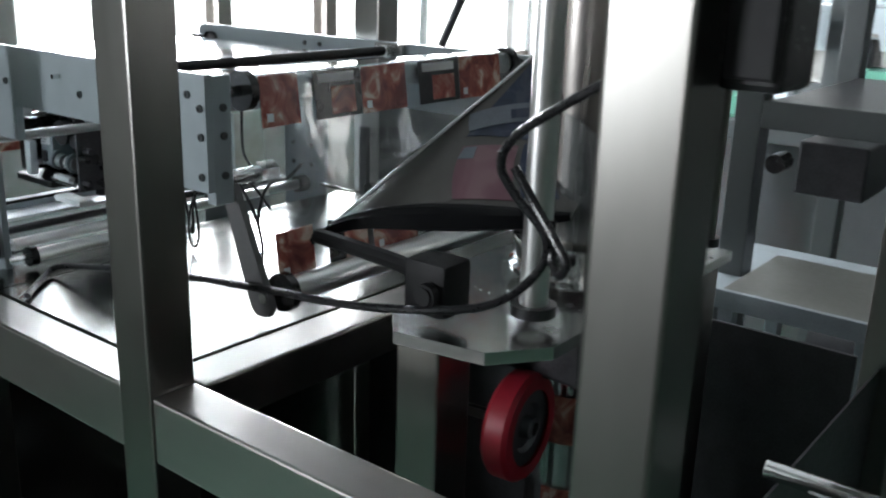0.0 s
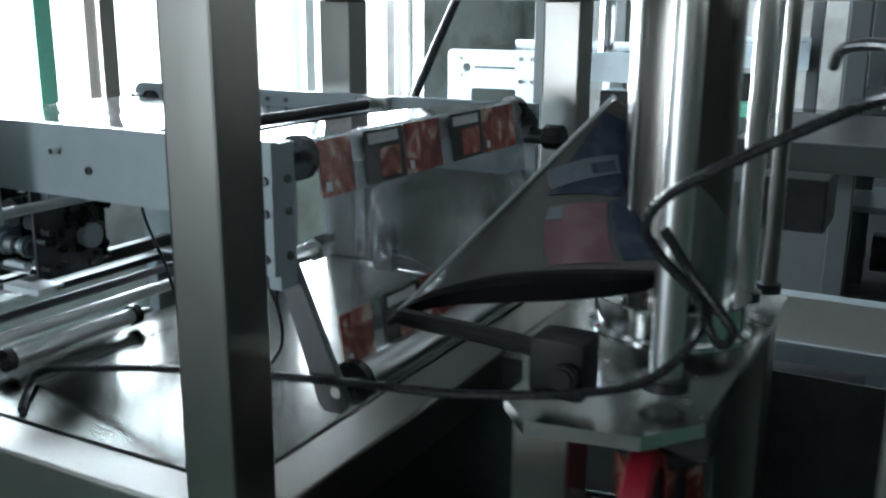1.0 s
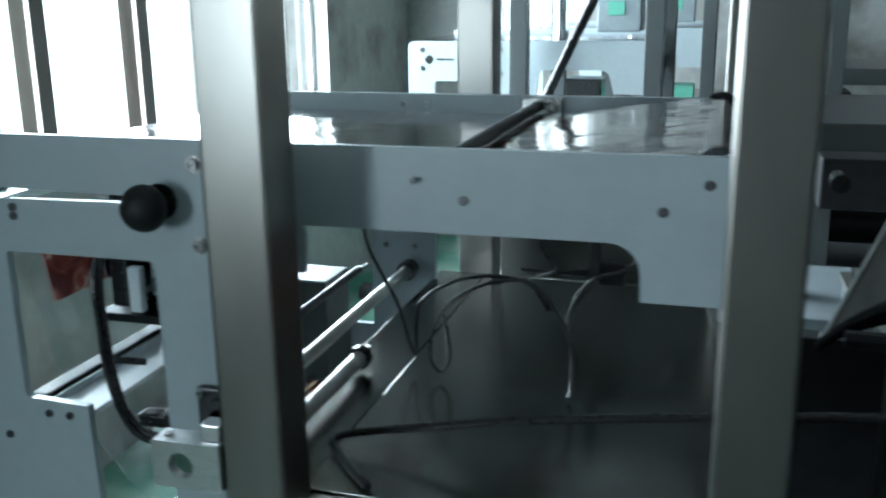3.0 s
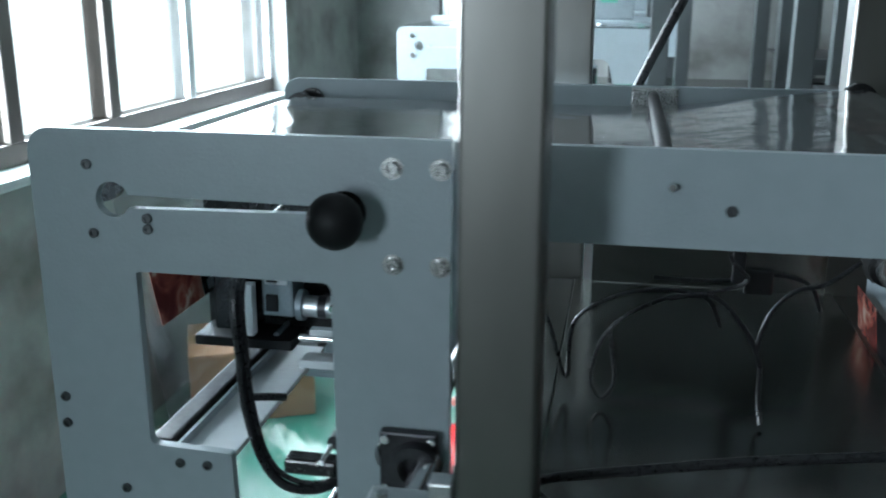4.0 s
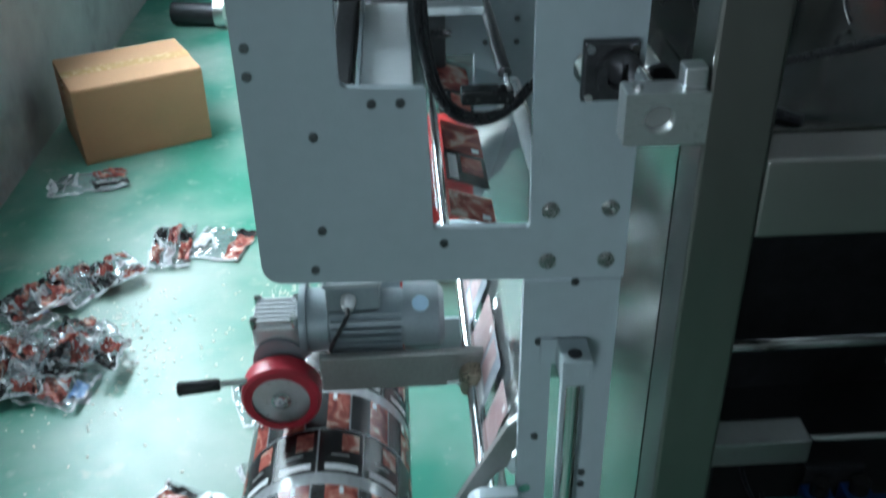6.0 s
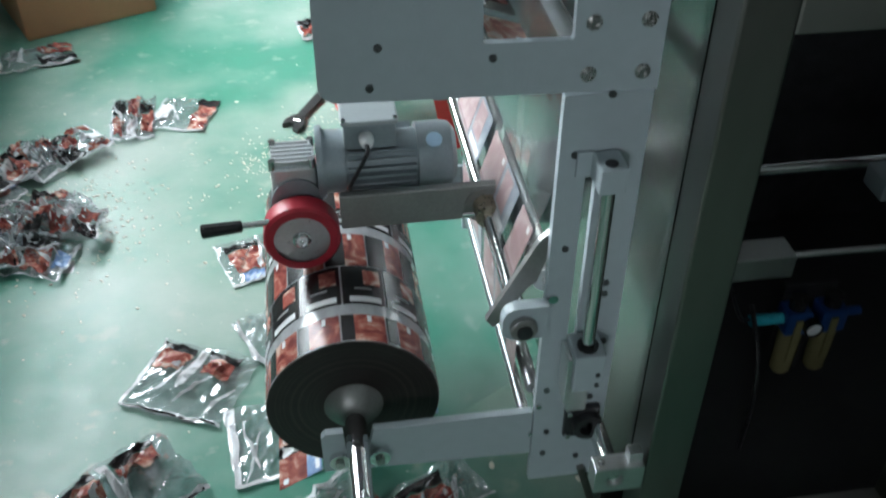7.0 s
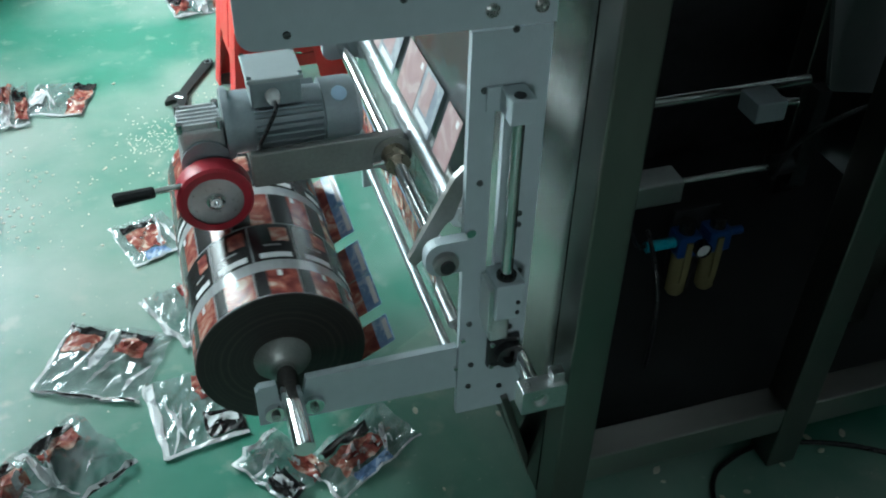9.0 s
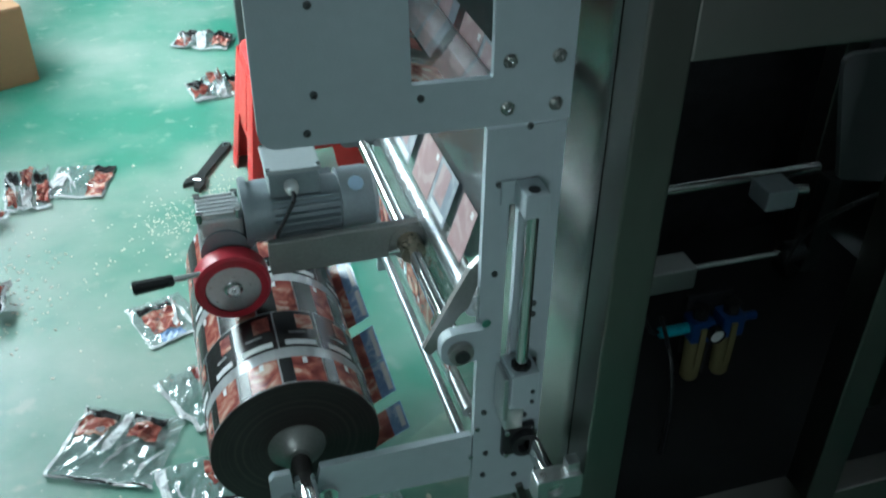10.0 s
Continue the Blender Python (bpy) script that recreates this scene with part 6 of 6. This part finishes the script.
# ---- what moves ----
def turned(angle, m0):
    return m0 @ Matrix.Rotation(angle, 4, "Y")


def ease(t0, t1, t):
    x = min(max((t - t0) / (t1 - t0), 0), 1)
    return x * x * (3 - 2 * x)


STEP = (1.70, 2.55)      # the machine draws one pouch length of film


def run_film(t):
    return min(max((t - 7.62) / 1.28, 0), 1)


def motions():
    times = [0, 1.0, 1.6, 1.7, 1.8, 1.9, 2.0, 2.1, 2.2, 2.3, 2.4, 2.5, 2.6, 3.0, 5.0, 7.0, 10.0]
    # rows on the front sheet and on top
    walk(rowA, [(t, on_slope(0.07 + 0.81 * ease(*STEP, t))) for t in times])
    walk(rowB, [(t, on_slope(0.86) @ Matrix.Translation((0.075 * ease(*STEP, t), 0, -0.035 * ease(*STEP, t)))) for t in times])
    walk(rowC, [(t, on_top(0.215 + 0.205 * ease(*STEP, t))) for t in times])
    walk(rowD, [(t, on_top(-0.02 + 0.235 * ease(*STEP, t))) for t in times])
    walk(rowE, [(t, on_top(-0.255 + 0.235 * ease(*STEP, t))) for t in times])
    # the reel unwinds
    m0 = pose(RX, 0, RZ)
    a1, a2 = 7.35, 9.05
    reel_times = [0, 7.2, 7.35, 7.5, 7.65, 7.8, 8.0, 8.2, 8.4, 8.6, 8.8, 9.0, 9.1, 10.0]
    total = radians(210)

    def run(t):
        return min(max((t - a1) / (a2 - a1), 0), 1)

    walk(REEL, [(t, turned(total * run(t), m0)) for t in reel_times])
    wheel = [c for c in DRIVE.children if c.name.startswith("wheel")][0]
    walk(wheel, [(t, Matrix.Translation((-0.429, 0, 0.541)) @ Matrix.Rotation(-total * run(t) * 2.2, 4, "Y")) for t in [0, 7.2, *[7.35 + 0.05 * k for k in range(35)], 10.0]])
    # printed rows drawn off the reel and up the riser
    steps = [0, 7.4, *[7.5 + 0.1 * k for k in range(17)], 10.0]
    for row, d0 in ((rowG, -0.248), (rowF, -0.024), (rowH, 0.200), (rowI, 0.405)):
        walk(row, [(t, on_film(d0 + 0.284 * run_film(t))) for t in steps])


motions()
